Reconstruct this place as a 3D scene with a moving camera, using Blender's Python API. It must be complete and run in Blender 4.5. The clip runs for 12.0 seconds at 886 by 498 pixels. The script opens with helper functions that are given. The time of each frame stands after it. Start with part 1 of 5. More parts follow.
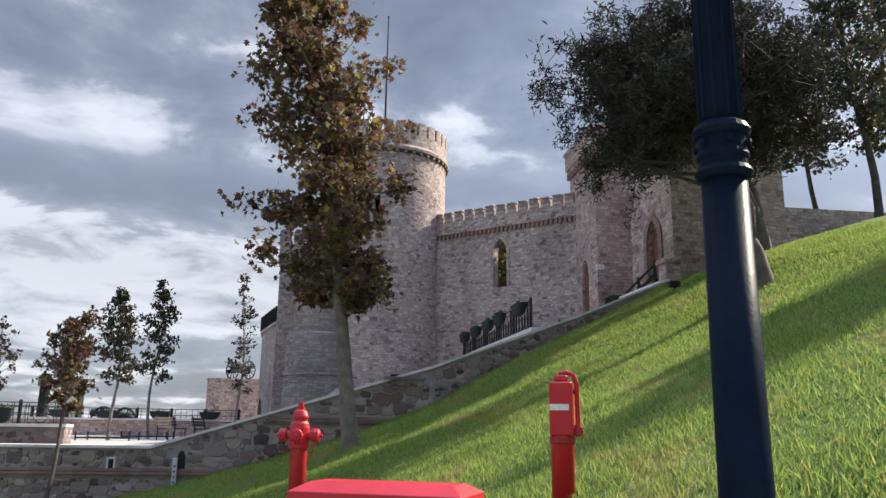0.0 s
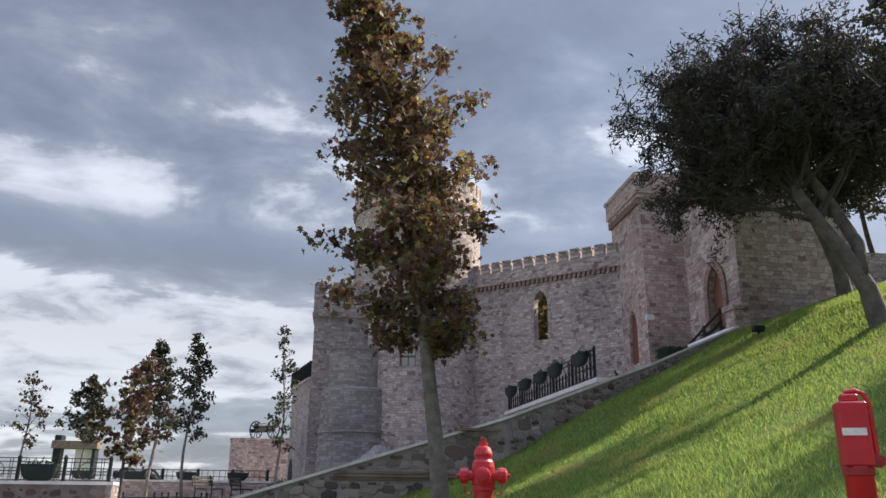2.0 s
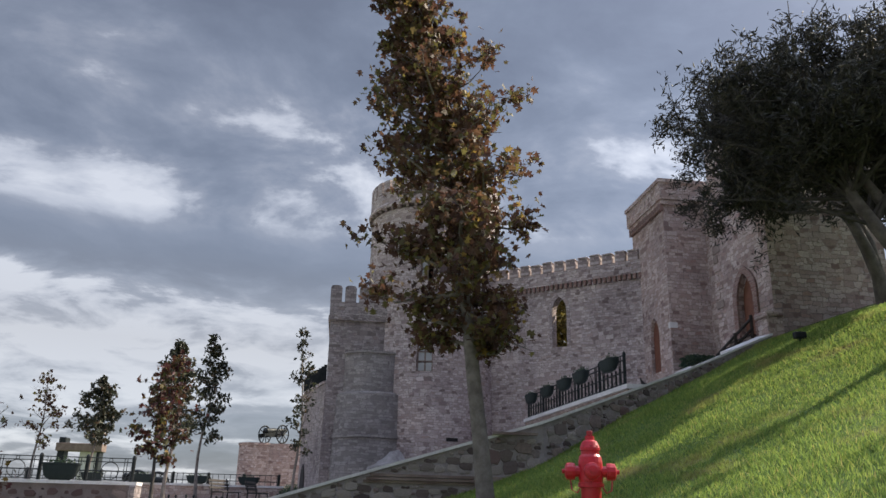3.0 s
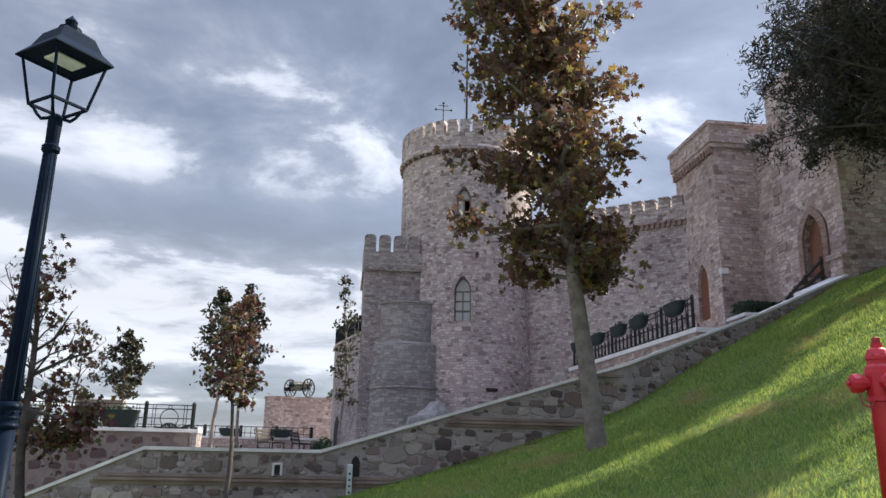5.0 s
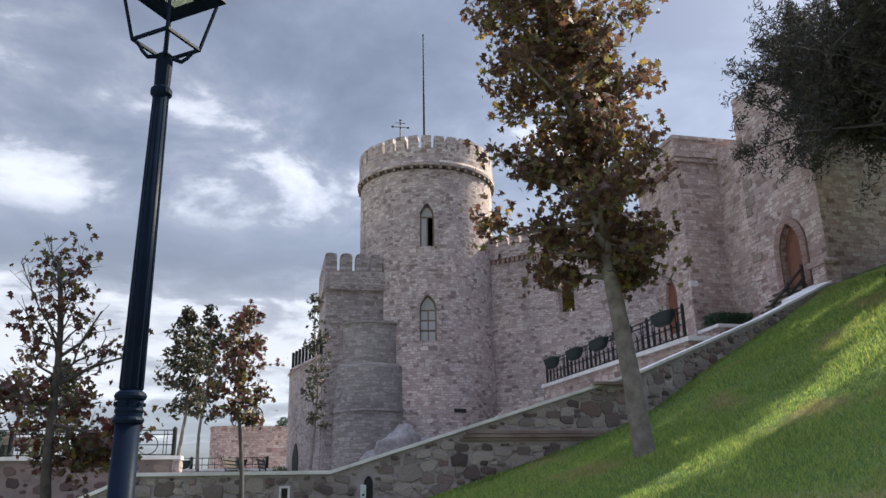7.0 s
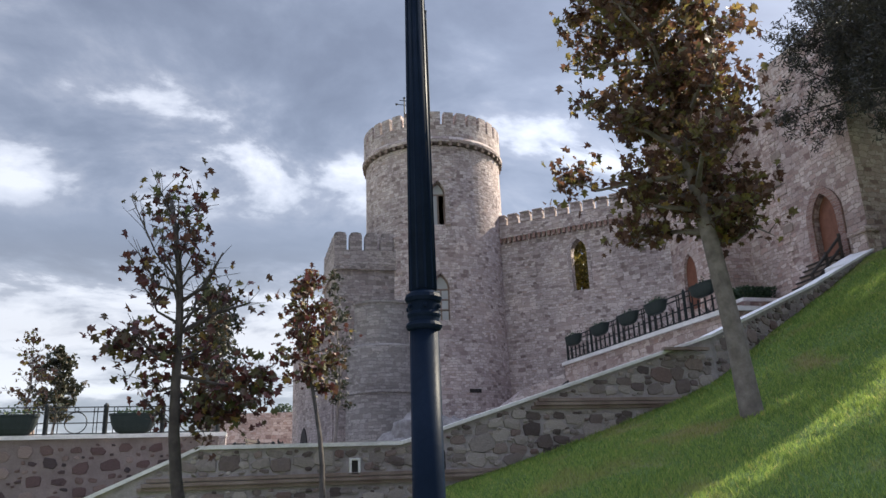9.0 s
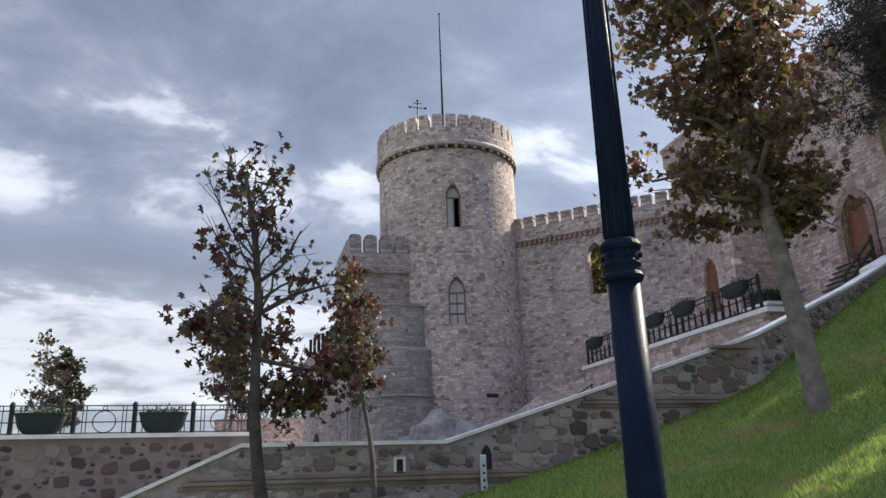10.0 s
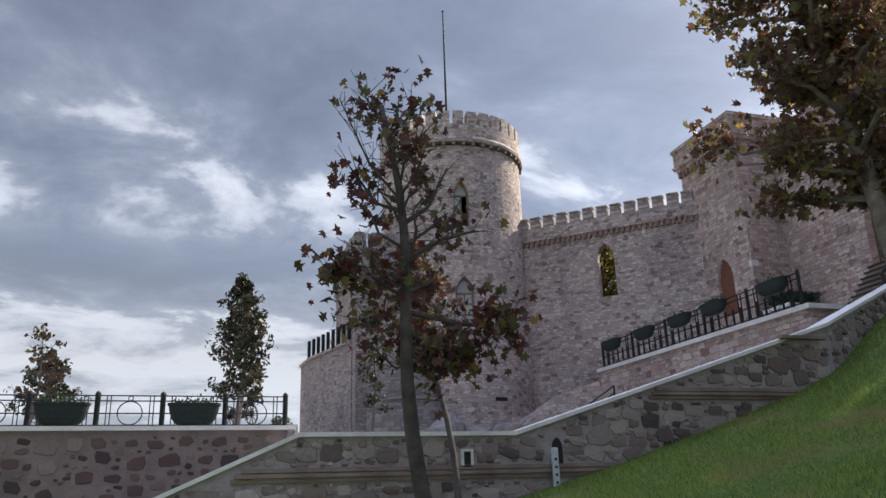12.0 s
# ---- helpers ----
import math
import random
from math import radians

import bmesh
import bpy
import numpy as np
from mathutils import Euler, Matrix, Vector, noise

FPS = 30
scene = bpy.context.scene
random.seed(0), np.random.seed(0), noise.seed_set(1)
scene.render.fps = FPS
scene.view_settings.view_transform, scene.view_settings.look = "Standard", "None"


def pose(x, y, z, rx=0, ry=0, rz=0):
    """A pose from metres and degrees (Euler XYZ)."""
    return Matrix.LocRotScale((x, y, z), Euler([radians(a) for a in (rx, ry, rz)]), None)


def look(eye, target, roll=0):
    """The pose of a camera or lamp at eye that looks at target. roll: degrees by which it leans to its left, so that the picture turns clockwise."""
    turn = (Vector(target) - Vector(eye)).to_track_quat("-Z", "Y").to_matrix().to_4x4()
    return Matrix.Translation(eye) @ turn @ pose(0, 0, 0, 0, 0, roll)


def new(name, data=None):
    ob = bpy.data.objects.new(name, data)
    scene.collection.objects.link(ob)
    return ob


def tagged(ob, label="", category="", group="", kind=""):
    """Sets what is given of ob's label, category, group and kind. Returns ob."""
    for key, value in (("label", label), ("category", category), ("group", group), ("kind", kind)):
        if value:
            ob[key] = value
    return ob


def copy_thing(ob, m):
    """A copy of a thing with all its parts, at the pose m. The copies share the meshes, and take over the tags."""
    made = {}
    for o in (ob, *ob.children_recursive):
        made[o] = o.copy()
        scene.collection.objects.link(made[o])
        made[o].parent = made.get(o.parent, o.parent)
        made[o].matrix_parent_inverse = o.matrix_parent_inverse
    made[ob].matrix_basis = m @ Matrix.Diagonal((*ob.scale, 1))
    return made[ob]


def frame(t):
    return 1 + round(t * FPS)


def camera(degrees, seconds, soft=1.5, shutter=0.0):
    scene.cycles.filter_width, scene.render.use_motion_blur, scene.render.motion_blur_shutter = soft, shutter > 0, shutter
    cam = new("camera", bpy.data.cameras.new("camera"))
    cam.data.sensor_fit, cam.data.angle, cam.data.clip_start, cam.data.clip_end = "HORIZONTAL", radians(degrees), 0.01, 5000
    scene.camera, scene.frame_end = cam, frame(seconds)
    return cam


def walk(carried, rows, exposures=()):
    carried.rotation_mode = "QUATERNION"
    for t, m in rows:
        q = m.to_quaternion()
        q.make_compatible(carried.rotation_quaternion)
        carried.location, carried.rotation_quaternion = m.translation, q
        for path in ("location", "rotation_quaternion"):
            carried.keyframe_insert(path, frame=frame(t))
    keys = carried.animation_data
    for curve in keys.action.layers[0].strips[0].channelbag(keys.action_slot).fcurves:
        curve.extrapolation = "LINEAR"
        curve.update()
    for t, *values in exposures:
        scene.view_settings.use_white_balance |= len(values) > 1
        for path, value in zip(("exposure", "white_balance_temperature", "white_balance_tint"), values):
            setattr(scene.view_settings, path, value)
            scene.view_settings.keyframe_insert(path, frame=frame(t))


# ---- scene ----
cam = camera(59.3, 12.0)
METRES, EYE, TILT, LEAN, TURN = 12.0, 1.5, 0.0, 0.0, -7.4
ROWS = [
    (0.0, 0.0, 0.0, 0.0, -0.19, 13.16, -0.83),
    (0.5, -0.0311, 0.0203, -0.005, 0.25, 12.89, -0.55),
    (1.0, -0.0663, 0.0417, -0.0105, 0.32, 13.76, -0.43),
    (1.5, -0.1033, 0.0575, -0.0145, 0.28, 15.4, -0.38),
    (2.0, -0.137, 0.0752, -0.0185, 0.21, 17.6, -0.61),
    (2.5, -0.1716, 0.092, -0.0226, -0.01, 19.41, -0.99),
    (3.0, -0.2063, 0.1103, -0.0286, 0.01, 18.28, -1.47),
    (3.5, -0.2415, 0.1331, -0.0371, 0.62, 16.22, -1.87),
    (5.5, -0.389, 0.2204, -0.0565, -0.46, 15.24, -0.44),
    (6.0, -0.4251, 0.2405, -0.063, -1.94, 16.43, 0.03),
    (6.5, -0.459, 0.2604, -0.0662, -3.55, 17.46, 0.48),
    (8.5, -0.6093, 0.3398, -0.0923, -7.28, 16.8, 2.1),
    (9.0, -0.6443, 0.3656, -0.0957, -6.92, 16.64, 2.03),
    (9.5, -0.6806, 0.3873, -0.1, -6.79, 16.88, 1.9),
    (10.0, -0.7137, 0.4126, -0.1072, -7.27, 17.33, 1.9),
    (10.5, -0.7453, 0.4346, -0.1121, -8.51, 17.81, 1.9),
    (11.0, -0.7753, 0.4612, -0.114, -10.12, 18.15, 2.01),
    (11.5, -0.8043, 0.4902, -0.12, -10.8, 18.29, 2.07),
    (12.0, -0.8363, 0.5226, -0.1262, -9.61, 18.2, 1.85),
]
walk(cam, [(t, pose(0, 0, EYE, TILT, LEAN, TURN) @ pose(METRES * x, METRES * y, METRES * z, 90 + pitch, roll, yaw)) for t, x, y, z, yaw, pitch, roll in ROWS], [(0.0, 1.02), (1.5, 1.12), (2.5, 0.78), (3.0, 0.76), (3.5, 0.92), (5.5, 1.22), (8.5, 1.20), (10.5, 1.08), (12.0, 0.92)])
# ---- light ----
SUN_AZ, SUN_EL = radians(68), radians(38)      # azimuth from +y towards +x
world = bpy.data.worlds.new("sky")
scene.world = world
world.use_nodes = True
wn, wl = world.node_tree.nodes, world.node_tree.links
wn.clear()


def wnode(kind, **kw):
    n = wn.new(kind)
    for k, v in kw.items():
        n.inputs[k].default_value = v
    return n


w_out = wn.new("ShaderNodeOutputWorld")
w_bg = wnode("ShaderNodeBackground", Strength=0.66)
w_sky = wn.new("ShaderNodeTexSky")
w_sky.sky_type, w_sky.sun_disc, w_sky.sun_elevation, w_sky.sun_rotation = "NISHITA", False, SUN_EL, SUN_AZ
w_co = wn.new("ShaderNodeTexCoord")
w_sep = wn.new("ShaderNodeSeparateXYZ")
wl.new(w_co.outputs["Generated"], w_sep.inputs[0])


def wmath(op, a, b=None, clamp=False):
    n = wn.new("ShaderNodeMath")
    n.operation, n.use_clamp = op, clamp
    for i, v in enumerate((a, b)):
        if v is None:
            continue
        if isinstance(v, (int, float)):
            n.inputs[i].default_value = v
        else:
            wl.new(v, n.inputs[i])
    return n.outputs[0]


# clouds lie on a flat sheet overhead: direction divided by its height
up = wmath("ADD", wmath("MAXIMUM", w_sep.outputs["Z"], 0.0), 0.16)
w_vec = wn.new("ShaderNodeCombineXYZ")
wl.new(wmath("DIVIDE", w_sep.outputs["X"], up), w_vec.inputs[0])
wl.new(wmath("DIVIDE", w_sep.outputs["Y"], up), w_vec.inputs[1])
w_n1 = wnode("ShaderNodeTexNoise", Scale=2.4, Detail=10.0, Roughness=0.58, Distortion=0.3)
w_n2 = wnode("ShaderNodeTexNoise", Scale=0.8, Detail=2.0, Roughness=0.45, Distortion=0.0)
w_map = wn.new("ShaderNodeMapping")
w_map.inputs["Location"].default_value = (3.1, 1.7, 0.4)
wl.new(w_vec.outputs[0], w_map.inputs[0])
for n in (w_n1, w_n2):
    wl.new(w_map.outputs[0], n.inputs["Vector"])
cover = wmath("ADD", wmath("ADD", wmath("MULTIPLY", w_n1.outputs["Fac"], 0.80), wmath("MULTIPLY", w_n2.outputs["Fac"], 0.12)), 0.035)
w_ramp = wn.new("ShaderNodeValToRGB")
els = w_ramp.color_ramp.elements
els[0].position, els[0].color = 0.36, (0.562, 0.578, 0.63, 1)
els[1].position, els[1].color = 0.68, (0.116, 0.129, 0.17, 1)
for p, c in ((0.42, (0.418, 0.437, 0.497, 1)), (0.465, (0.236, 0.253, 0.307, 1)), (0.51, (0.184, 0.204, 0.259, 1)), (0.58, (0.145, 0.163, 0.212, 1))):
    els.new(p).color = c
# a ragged dark bank low down, pale cloud under it and a bright torn edge above it
rag = wmath("ADD", w_sep.outputs["Z"], wmath("MULTIPLY", wmath("SUBTRACT", w_n1.outputs["Fac"], 0.5), 0.13))


def layer(centre, half):
    return wmath("SUBTRACT", 1.0, wmath("ABSOLUTE", wmath("MULTIPLY", wmath("SUBTRACT", rag, centre), 1 / half)), True)


cover = wmath("ADD", cover, wmath("MULTIPLY", layer(0.27, 0.05), 0.14))
cover = wmath("SUBTRACT", cover, wmath("MULTIPLY", layer(0.165, 0.095), 0.15))
west = wmath("MULTIPLY", wmath("SUBTRACT", 0.32, w_sep.outputs["X"]), 4.0, True)
cover = wmath("SUBTRACT", cover, wmath("MULTIPLY", wmath("MULTIPLY", layer(0.37, 0.09), west), 0.055))
# thicker cloud high up, and heavier ahead than in the west
high = wmath("MULTIPLY", wmath("SUBTRACT", rag, 0.38), 6.0, True)
heavy = wmath("MULTIPLY", wmath("ADD", w_sep.outputs["X"], 0.29), 5.0, True)
cover = wmath("ADD", cover, wmath("ADD", wmath("MULTIPLY", high, 0.11), wmath("SUBTRACT", wmath("MULTIPLY", heavy, 0.05), 0.03)))
wl.new(cover, w_ramp.inputs[0])
w_skyx = wn.new("ShaderNodeMixRGB")
w_skyx.blend_type = "ADD"
w_skyx.inputs[0].default_value = 0.025
wl.new(w_ramp.outputs[0], w_skyx.inputs[1])
wl.new(w_sky.outputs[0], w_skyx.inputs[2])
# pale band low over the horizon
w_low = wn.new("ShaderNodeMixRGB")
low = wmath("POWER", wmath("SUBTRACT", 1.0, wmath("ABSOLUTE", wmath("MULTIPLY", wmath("SUBTRACT", w_sep.outputs["Z"], 0.18), 7.0)), True), 1.5)
wl.new(wmath("MULTIPLY", low, 0.48), w_low.inputs[0])
wl.new(w_skyx.outputs[0], w_low.inputs[1])
w_low.inputs[2].default_value = (0.478, 0.487, 0.525, 1)
# thinner cloud towards the sun; extra gain overhead, above the view, is fill light
w_dot = wn.new("ShaderNodeVectorMath")
w_dot.operation = "DOT_PRODUCT"
wl.new(w_co.outputs["Generated"], w_dot.inputs[0])
w_dot.inputs[1].default_value = (math.sin(SUN_AZ) * math.cos(SUN_EL), math.cos(SUN_AZ) * math.cos(SUN_EL), math.sin(SUN_EL))
glow = wmath("POWER", wmath("MAXIMUM", w_dot.outputs["Value"], 0.0), 6.0)
zen = wmath("MULTIPLY", wmath("SUBTRACT", w_sep.outputs["Z"], 0.60), 3.6, True)
gain = wmath("ADD", 1.0, wmath("ADD", wmath("MULTIPLY", glow, 0.85), wmath("MULTIPLY", zen, 5.4)))
w_gain = wn.new("ShaderNodeVectorMath")
w_gain.operation = "SCALE"
wl.new(w_low.outputs[0], w_gain.inputs[0])
wl.new(gain, w_gain.inputs["Scale"])
wl.new(w_gain.outputs[0], w_bg.inputs["Color"])
wl.new(w_bg.outputs[0], w_out.inputs[0])

sun = new("sun", bpy.data.lights.new("sun", "SUN"))
sun.data.energy, sun.data.angle, sun.data.color = 5.0, radians(0.6), (1.0, 0.9, 0.72)
to_sun = Vector((math.sin(SUN_AZ) * math.cos(SUN_EL), math.cos(SUN_AZ) * math.cos(SUN_EL), math.sin(SUN_EL)))
sun.matrix_world = look(to_sun * 90, (0, 0, 0))


# ---- materials ----
def material(name):
    m = bpy.data.materials.new(name)
    m.use_nodes = True
    return m, m.node_tree.nodes, m.node_tree.links, m.node_tree.nodes["Principled BSDF"]


def ramp(nodes, stops):
    r = nodes.new("ShaderNodeValToRGB")
    el = r.color_ramp.elements
    el[0].position, el[0].color = stops[0][0], (*stops[0][1], 1)
    el[1].position, el[1].color = stops[-1][0], (*stops[-1][1], 1)
    for p, c in stops[1:-1]:
        k = el.new(p)
        k.color = (*c, 1)
    return r


def tex(nodes, links, kind, vec, **kw):
    n = nodes.new(kind)
    for k, v in kw.items():
        n.inputs[k].default_value = v
    links.new(vec, n.inputs["Vector"])
    return n


def mix(nodes, links, mode, fac, a, b):
    n = nodes.new("ShaderNodeMixRGB")
    n.blend_type = mode
    for i, v in enumerate((fac, a, b)):
        if isinstance(v, (int, float)):
            n.inputs[i].default_value = v
        elif isinstance(v, tuple):
            n.inputs[i].default_value = (*v, 1)
        else:
            links.new(v, n.inputs[i])
    return n.outputs[0]


def bump(nodes, links, height, shader, strength, distance):
    b = nodes.new("ShaderNodeBump")
    b.inputs["Strength"].default_value, b.inputs["Distance"].default_value = strength, distance
    links.new(height, b.inputs["Height"])
    links.new(b.outputs[0], shader.inputs["Normal"])


def masonry(name, stones, mortar, su, sv, rough=0.93, joint=0.012, depth=0.05):
    """Coursed rubble over the UV map in metres: stones about su wide in courses sv high, edges and courses uneven."""
    m, n, l, s = material(name)
    uv = n.new("ShaderNodeUVMap").outputs[0]
    wob = tex(n, l, "ShaderNodeTexNoise", uv, Scale=0.9, Detail=1.0)
    nib = tex(n, l, "ShaderNodeTexNoise", uv, Scale=5.0, Detail=4.0, Roughness=0.6)
    v1 = mix(n, l, "ADD", 0.13, mix(n, l, "ADD", 0.19, uv, nib.outputs["Color"]), wob.outputs["Color"])

    def course(w, h):
        b = tex(n, l, "ShaderNodeTexBrick", v1, Scale=1.0)
        b.offset, b.offset_frequency, b.squash, b.squash_frequency = 0.43, 2, 0.72, 3
        for k, v in (("Color1", (0, 0, 0, 1)), ("Color2", (1, 1, 1, 1)), ("Mortar", (0.5, 0.5, 0.5, 1)), ("Mortar Size", joint), ("Mortar Smooth", 0.6), ("Bias", 0.0), ("Brick Width", w), ("Row Height", h)):
            b.inputs[k].default_value = v
        return b
    # small and larger stones lie in patches among one another
    a, b = course(su, sv), course(su * 1.5, sv * 1.6)
    patch = tex(n, l, "ShaderNodeTexNoise", uv, Scale=1.1, Detail=2.0)
    pick = ramp(n, [(0.53, (0, 0, 0)), (0.56, (1, 1, 1))])
    l.new(patch.outputs[0], pick.inputs[0])
    tone = mix(n, l, "MIX", pick.outputs[0], a.outputs["Color"], b.outputs["Color"])
    gap = mix(n, l, "MIX", pick.outputs[0], a.outputs["Fac"], b.outputs["Fac"])
    col = ramp(n, stones)
    l.new(tone, col.inputs[0])
    grain = tex(n, l, "ShaderNodeTexNoise", uv, Scale=16.0, Detail=6.0, Roughness=0.7)
    stain = tex(n, l, "ShaderNodeTexNoise", uv, Scale=0.35, Detail=5.0, Roughness=0.62)
    c = mix(n, l, "MIX", gap, col.outputs[0], mortar)
    g = ramp(n, [(0.3, (0.66, 0.66, 0.66)), (0.7, (1.25, 1.25, 1.25))])
    l.new(grain.outputs[0], g.inputs[0])
    c = mix(n, l, "MULTIPLY", 0.75, c, g.outputs[0])
    st = ramp(n, [(0.32, (0.64, 0.62, 0.64)), (0.5, (1, 1, 1)), (0.72, (1.16, 1.11, 1.05))])
    l.new(stain.outputs[0], st.inputs[0])
    c = mix(n, l, "MULTIPLY", 0.8, c, st.outputs[0])
    l.new(c, s.inputs["Base Color"])
    s.inputs["Roughness"].default_value = rough
    h1 = mix(n, l, "SUBTRACT", 1.0, tone, gap)
    h2 = mix(n, l, "ADD", 0.5, mix(n, l, "MIX", 0.6, tone, h1), grain.outputs[0])
    bump(n, l, h2, s, 0.9, depth)
    return m


def plain(name, a, b, scale=6.0, rough=0.7, metal=0.0, fine=40.0, relief=0.004, coord="Object"):
    """A surface of one stuff: two tones in soft patches, fine grain, slight relief."""
    m, n, l, s = material(name)
    co = n.new("ShaderNodeTexCoord").outputs[coord]
    big = tex(n, l, "ShaderNodeTexNoise", co, Scale=scale, Detail=5.0, Roughness=0.6)
    small = tex(n, l, "ShaderNodeTexNoise", co, Scale=fine, Detail=4.0, Roughness=0.65)
    r = ramp(n, [(0.32, a), (0.68, b)])
    l.new(big.outputs[0], r.inputs[0])
    g = ramp(n, [(0.3, (0.82, 0.82, 0.82)), (0.7, (1.12, 1.12, 1.12))])
    l.new(small.outputs[0], g.inputs[0])
    l.new(mix(n, l, "MULTIPLY", 0.7, r.outputs[0], g.outputs[0]), s.inputs["Base Color"])
    s.inputs["Roughness"].default_value, s.inputs["Metallic"].default_value = rough, metal
    bump(n, l, small.outputs[0], s, 0.6, relief)
    return m


def varied(name, stops, rough=0.8, source="island", grain=30.0, relief=0.01, through_light=0.0):
    """Pieces or leaves that differ in tone one from another."""
    m, n, l, s = material(name)
    if source == "island":
        rnd = n.new("ShaderNodeNewGeometry").outputs["Random Per Island"]
    else:
        rnd = n.new("ShaderNodeObjectInfo").outputs["Random"]
    r = ramp(n, stops)
    l.new(rnd, r.inputs[0])
    co = n.new("ShaderNodeTexCoord").outputs["Object"]
    t = tex(n, l, "ShaderNodeTexNoise", co, Scale=grain, Detail=5.0, Roughness=0.65)
    g = ramp(n, [(0.3, (0.7, 0.7, 0.7)), (0.7, (1.2, 1.2, 1.2))])
    l.new(t.outputs[0], g.inputs[0])
    c = mix(n, l, "MULTIPLY", 0.8, r.outputs[0], g.outputs[0])
    l.new(c, s.inputs["Base Color"])
    s.inputs["Roughness"].default_value = rough
    bump(n, l, t.outputs[0], s, 0.6, relief)
    if through_light:
        tr = n.new("ShaderNodeBsdfTranslucent")
        l.new(c, tr.inputs["Color"])
        ms = n.new("ShaderNodeMixShader")
        ms.inputs[0].default_value = through_light
        l.new(s.outputs[0], ms.inputs[1])
        l.new(tr.outputs[0], ms.inputs[2])
        l.new(ms.outputs[0], n["Material Output"].inputs["Surface"])
    return m


M_CASTLE = masonry("castle_stone", [(0.0, (0.20, 0.145, 0.14)), (0.15, (0.36, 0.28, 0.27)), (0.5, (0.46, 0.375, 0.365)), (0.85, (0.60, 0.51, 0.495)), (1.0, (0.37, 0.27, 0.25))],
                   (0.27, 0.222, 0.212), 0.24, 0.115)
M_OLD = masonry("old_tower_stone", [(0.0, (0.17, 0.135, 0.13)), (0.15, (0.27, 0.22, 0.215)), (0.5, (0.34, 0.285, 0.28)), (0.85, (0.42, 0.36, 0.35)), (1.0, (0.28, 0.215, 0.205))],
                (0.19, 0.16, 0.155), 0.26, 0.12)
M_KEEP = masonry("keep_stone", [(0.0, (0.23, 0.15, 0.14)), (0.15, (0.38, 0.275, 0.25)), (0.5, (0.46, 0.355, 0.33)), (0.85, (0.58, 0.475, 0.445)), (1.0, (0.38, 0.25, 0.22))],
                 (0.26, 0.20, 0.182), 0.29, 0.14)
M_BASTION = masonry("bastion_stone", [(0.0, (0.20, 0.175, 0.17)), (0.5, (0.29, 0.26, 0.255)), (1.0, (0.36, 0.325, 0.315))], (0.19, 0.17, 0.165), 0.34, 0.13)
M_BAND = masonry("red_brick_band", [(0.0, (0.20, 0.10, 0.085)), (0.5, (0.27, 0.15, 0.125)), (1.0, (0.35, 0.23, 0.20))], (0.33, 0.27, 0.25), 0.26, 0.08)
M_MORTAR = plain("rubble_mortar", (0.25, 0.22, 0.225), (0.38, 0.335, 0.34), 5.0, 0.95, 0, 30, 0.02)
M_PINK_MORTAR = plain("pale_mortar", (0.145, 0.115, 0.112), (0.225, 0.18, 0.175), 2.5, 0.95, 0, 25, 0.02)
M_COPING = plain("coping_stone", (0.56, 0.53, 0.54), (0.76, 0.73, 0.73), 2.0, 0.8, 0, 30, 0.006)
M_PAVE = plain("paving", (0.30, 0.28, 0.26), (0.42, 0.40, 0.37), 0.7, 0.9, 0, 20, 0.01)
M_IRON = plain("dark_iron", (0.010, 0.012, 0.014), (0.022, 0.026, 0.028), 4.0, 0.5, 0.0, 60, 0.002)
M_IRON.node_tree.nodes["Principled BSDF"].inputs["Specular IOR Level"].default_value = 0.2
M_LAMP = plain("lamp_paint", (0.0045, 0.009, 0.019), (0.009, 0.016, 0.032), 3.0, 0.42, 0.0, 50, 0.002)
M_LAMP.node_tree.nodes["Principled BSDF"].inputs["Specular IOR Level"].default_value = 0.02
M_RED = plain("red_paint", (0.38, 0.006, 0.018), (0.50, 0.010, 0.026), 5.0, 0.42, 0.0, 60, 0.002)
M_RED_DARK = plain("red_paint_worn", (0.22, 0.008, 0.014), (0.34, 0.012, 0.02), 8.0, 0.5, 0.0, 60, 0.002)
M_STEEL = plain("bright_label", (0.55, 0.6, 0.6), (0.75, 0.78, 0.76), 12.0, 0.4, 0.2, 60, 0.001)
M_WOOD = plain("red_brown_wood", (0.13, 0.045, 0.025), (0.20, 0.075, 0.045), 5.0, 0.6, 0, 30, 0.004)
M_DARKWOOD = plain("dark_stained_wood", (0.03, 0.024, 0.022), (0.06, 0.048, 0.044), 6.0, 0.9, 0, 30, 0.004)
M_FRAME = plain("grey_wood", (0.15, 0.10, 0.085), (0.24, 0.175, 0.15), 6.0, 0.7, 0, 30, 0.003)
# near-black fill: shade inside openings that are not cut is put in as colour
M_DARK = plain("dark_inside", (0.015, 0.012, 0.012), (0.03, 0.025, 0.025), 2.0, 0.95)
M_BARK = plain("pale_bark", (0.11, 0.092, 0.082), (0.23, 0.20, 0.185), 5.0, 0.9, 0, 24, 0.02)
M_BARK_DARK = plain("dark_bark", (0.03, 0.025, 0.024), (0.08, 0.068, 0.062), 6.0, 0.95, 0, 22, 0.03)
M_PINEBARK = plain("pine_bark", (0.075, 0.062, 0.058), (0.16, 0.135, 0.125), 4.0, 0.95, 0, 18, 0.04)
M_LEAF = varied("plane_leaves", [(0.0, (0.055, 0.028, 0.022)), (0.35, (0.125, 0.062, 0.042)), (0.6, (0.15, 0.085, 0.046)), (0.8, (0.11, 0.10, 0.04)), (0.95, (0.20, 0.17, 0.05)), (1.0, (0.34, 0.22, 0.06))], 0.6, through_light=0.48)
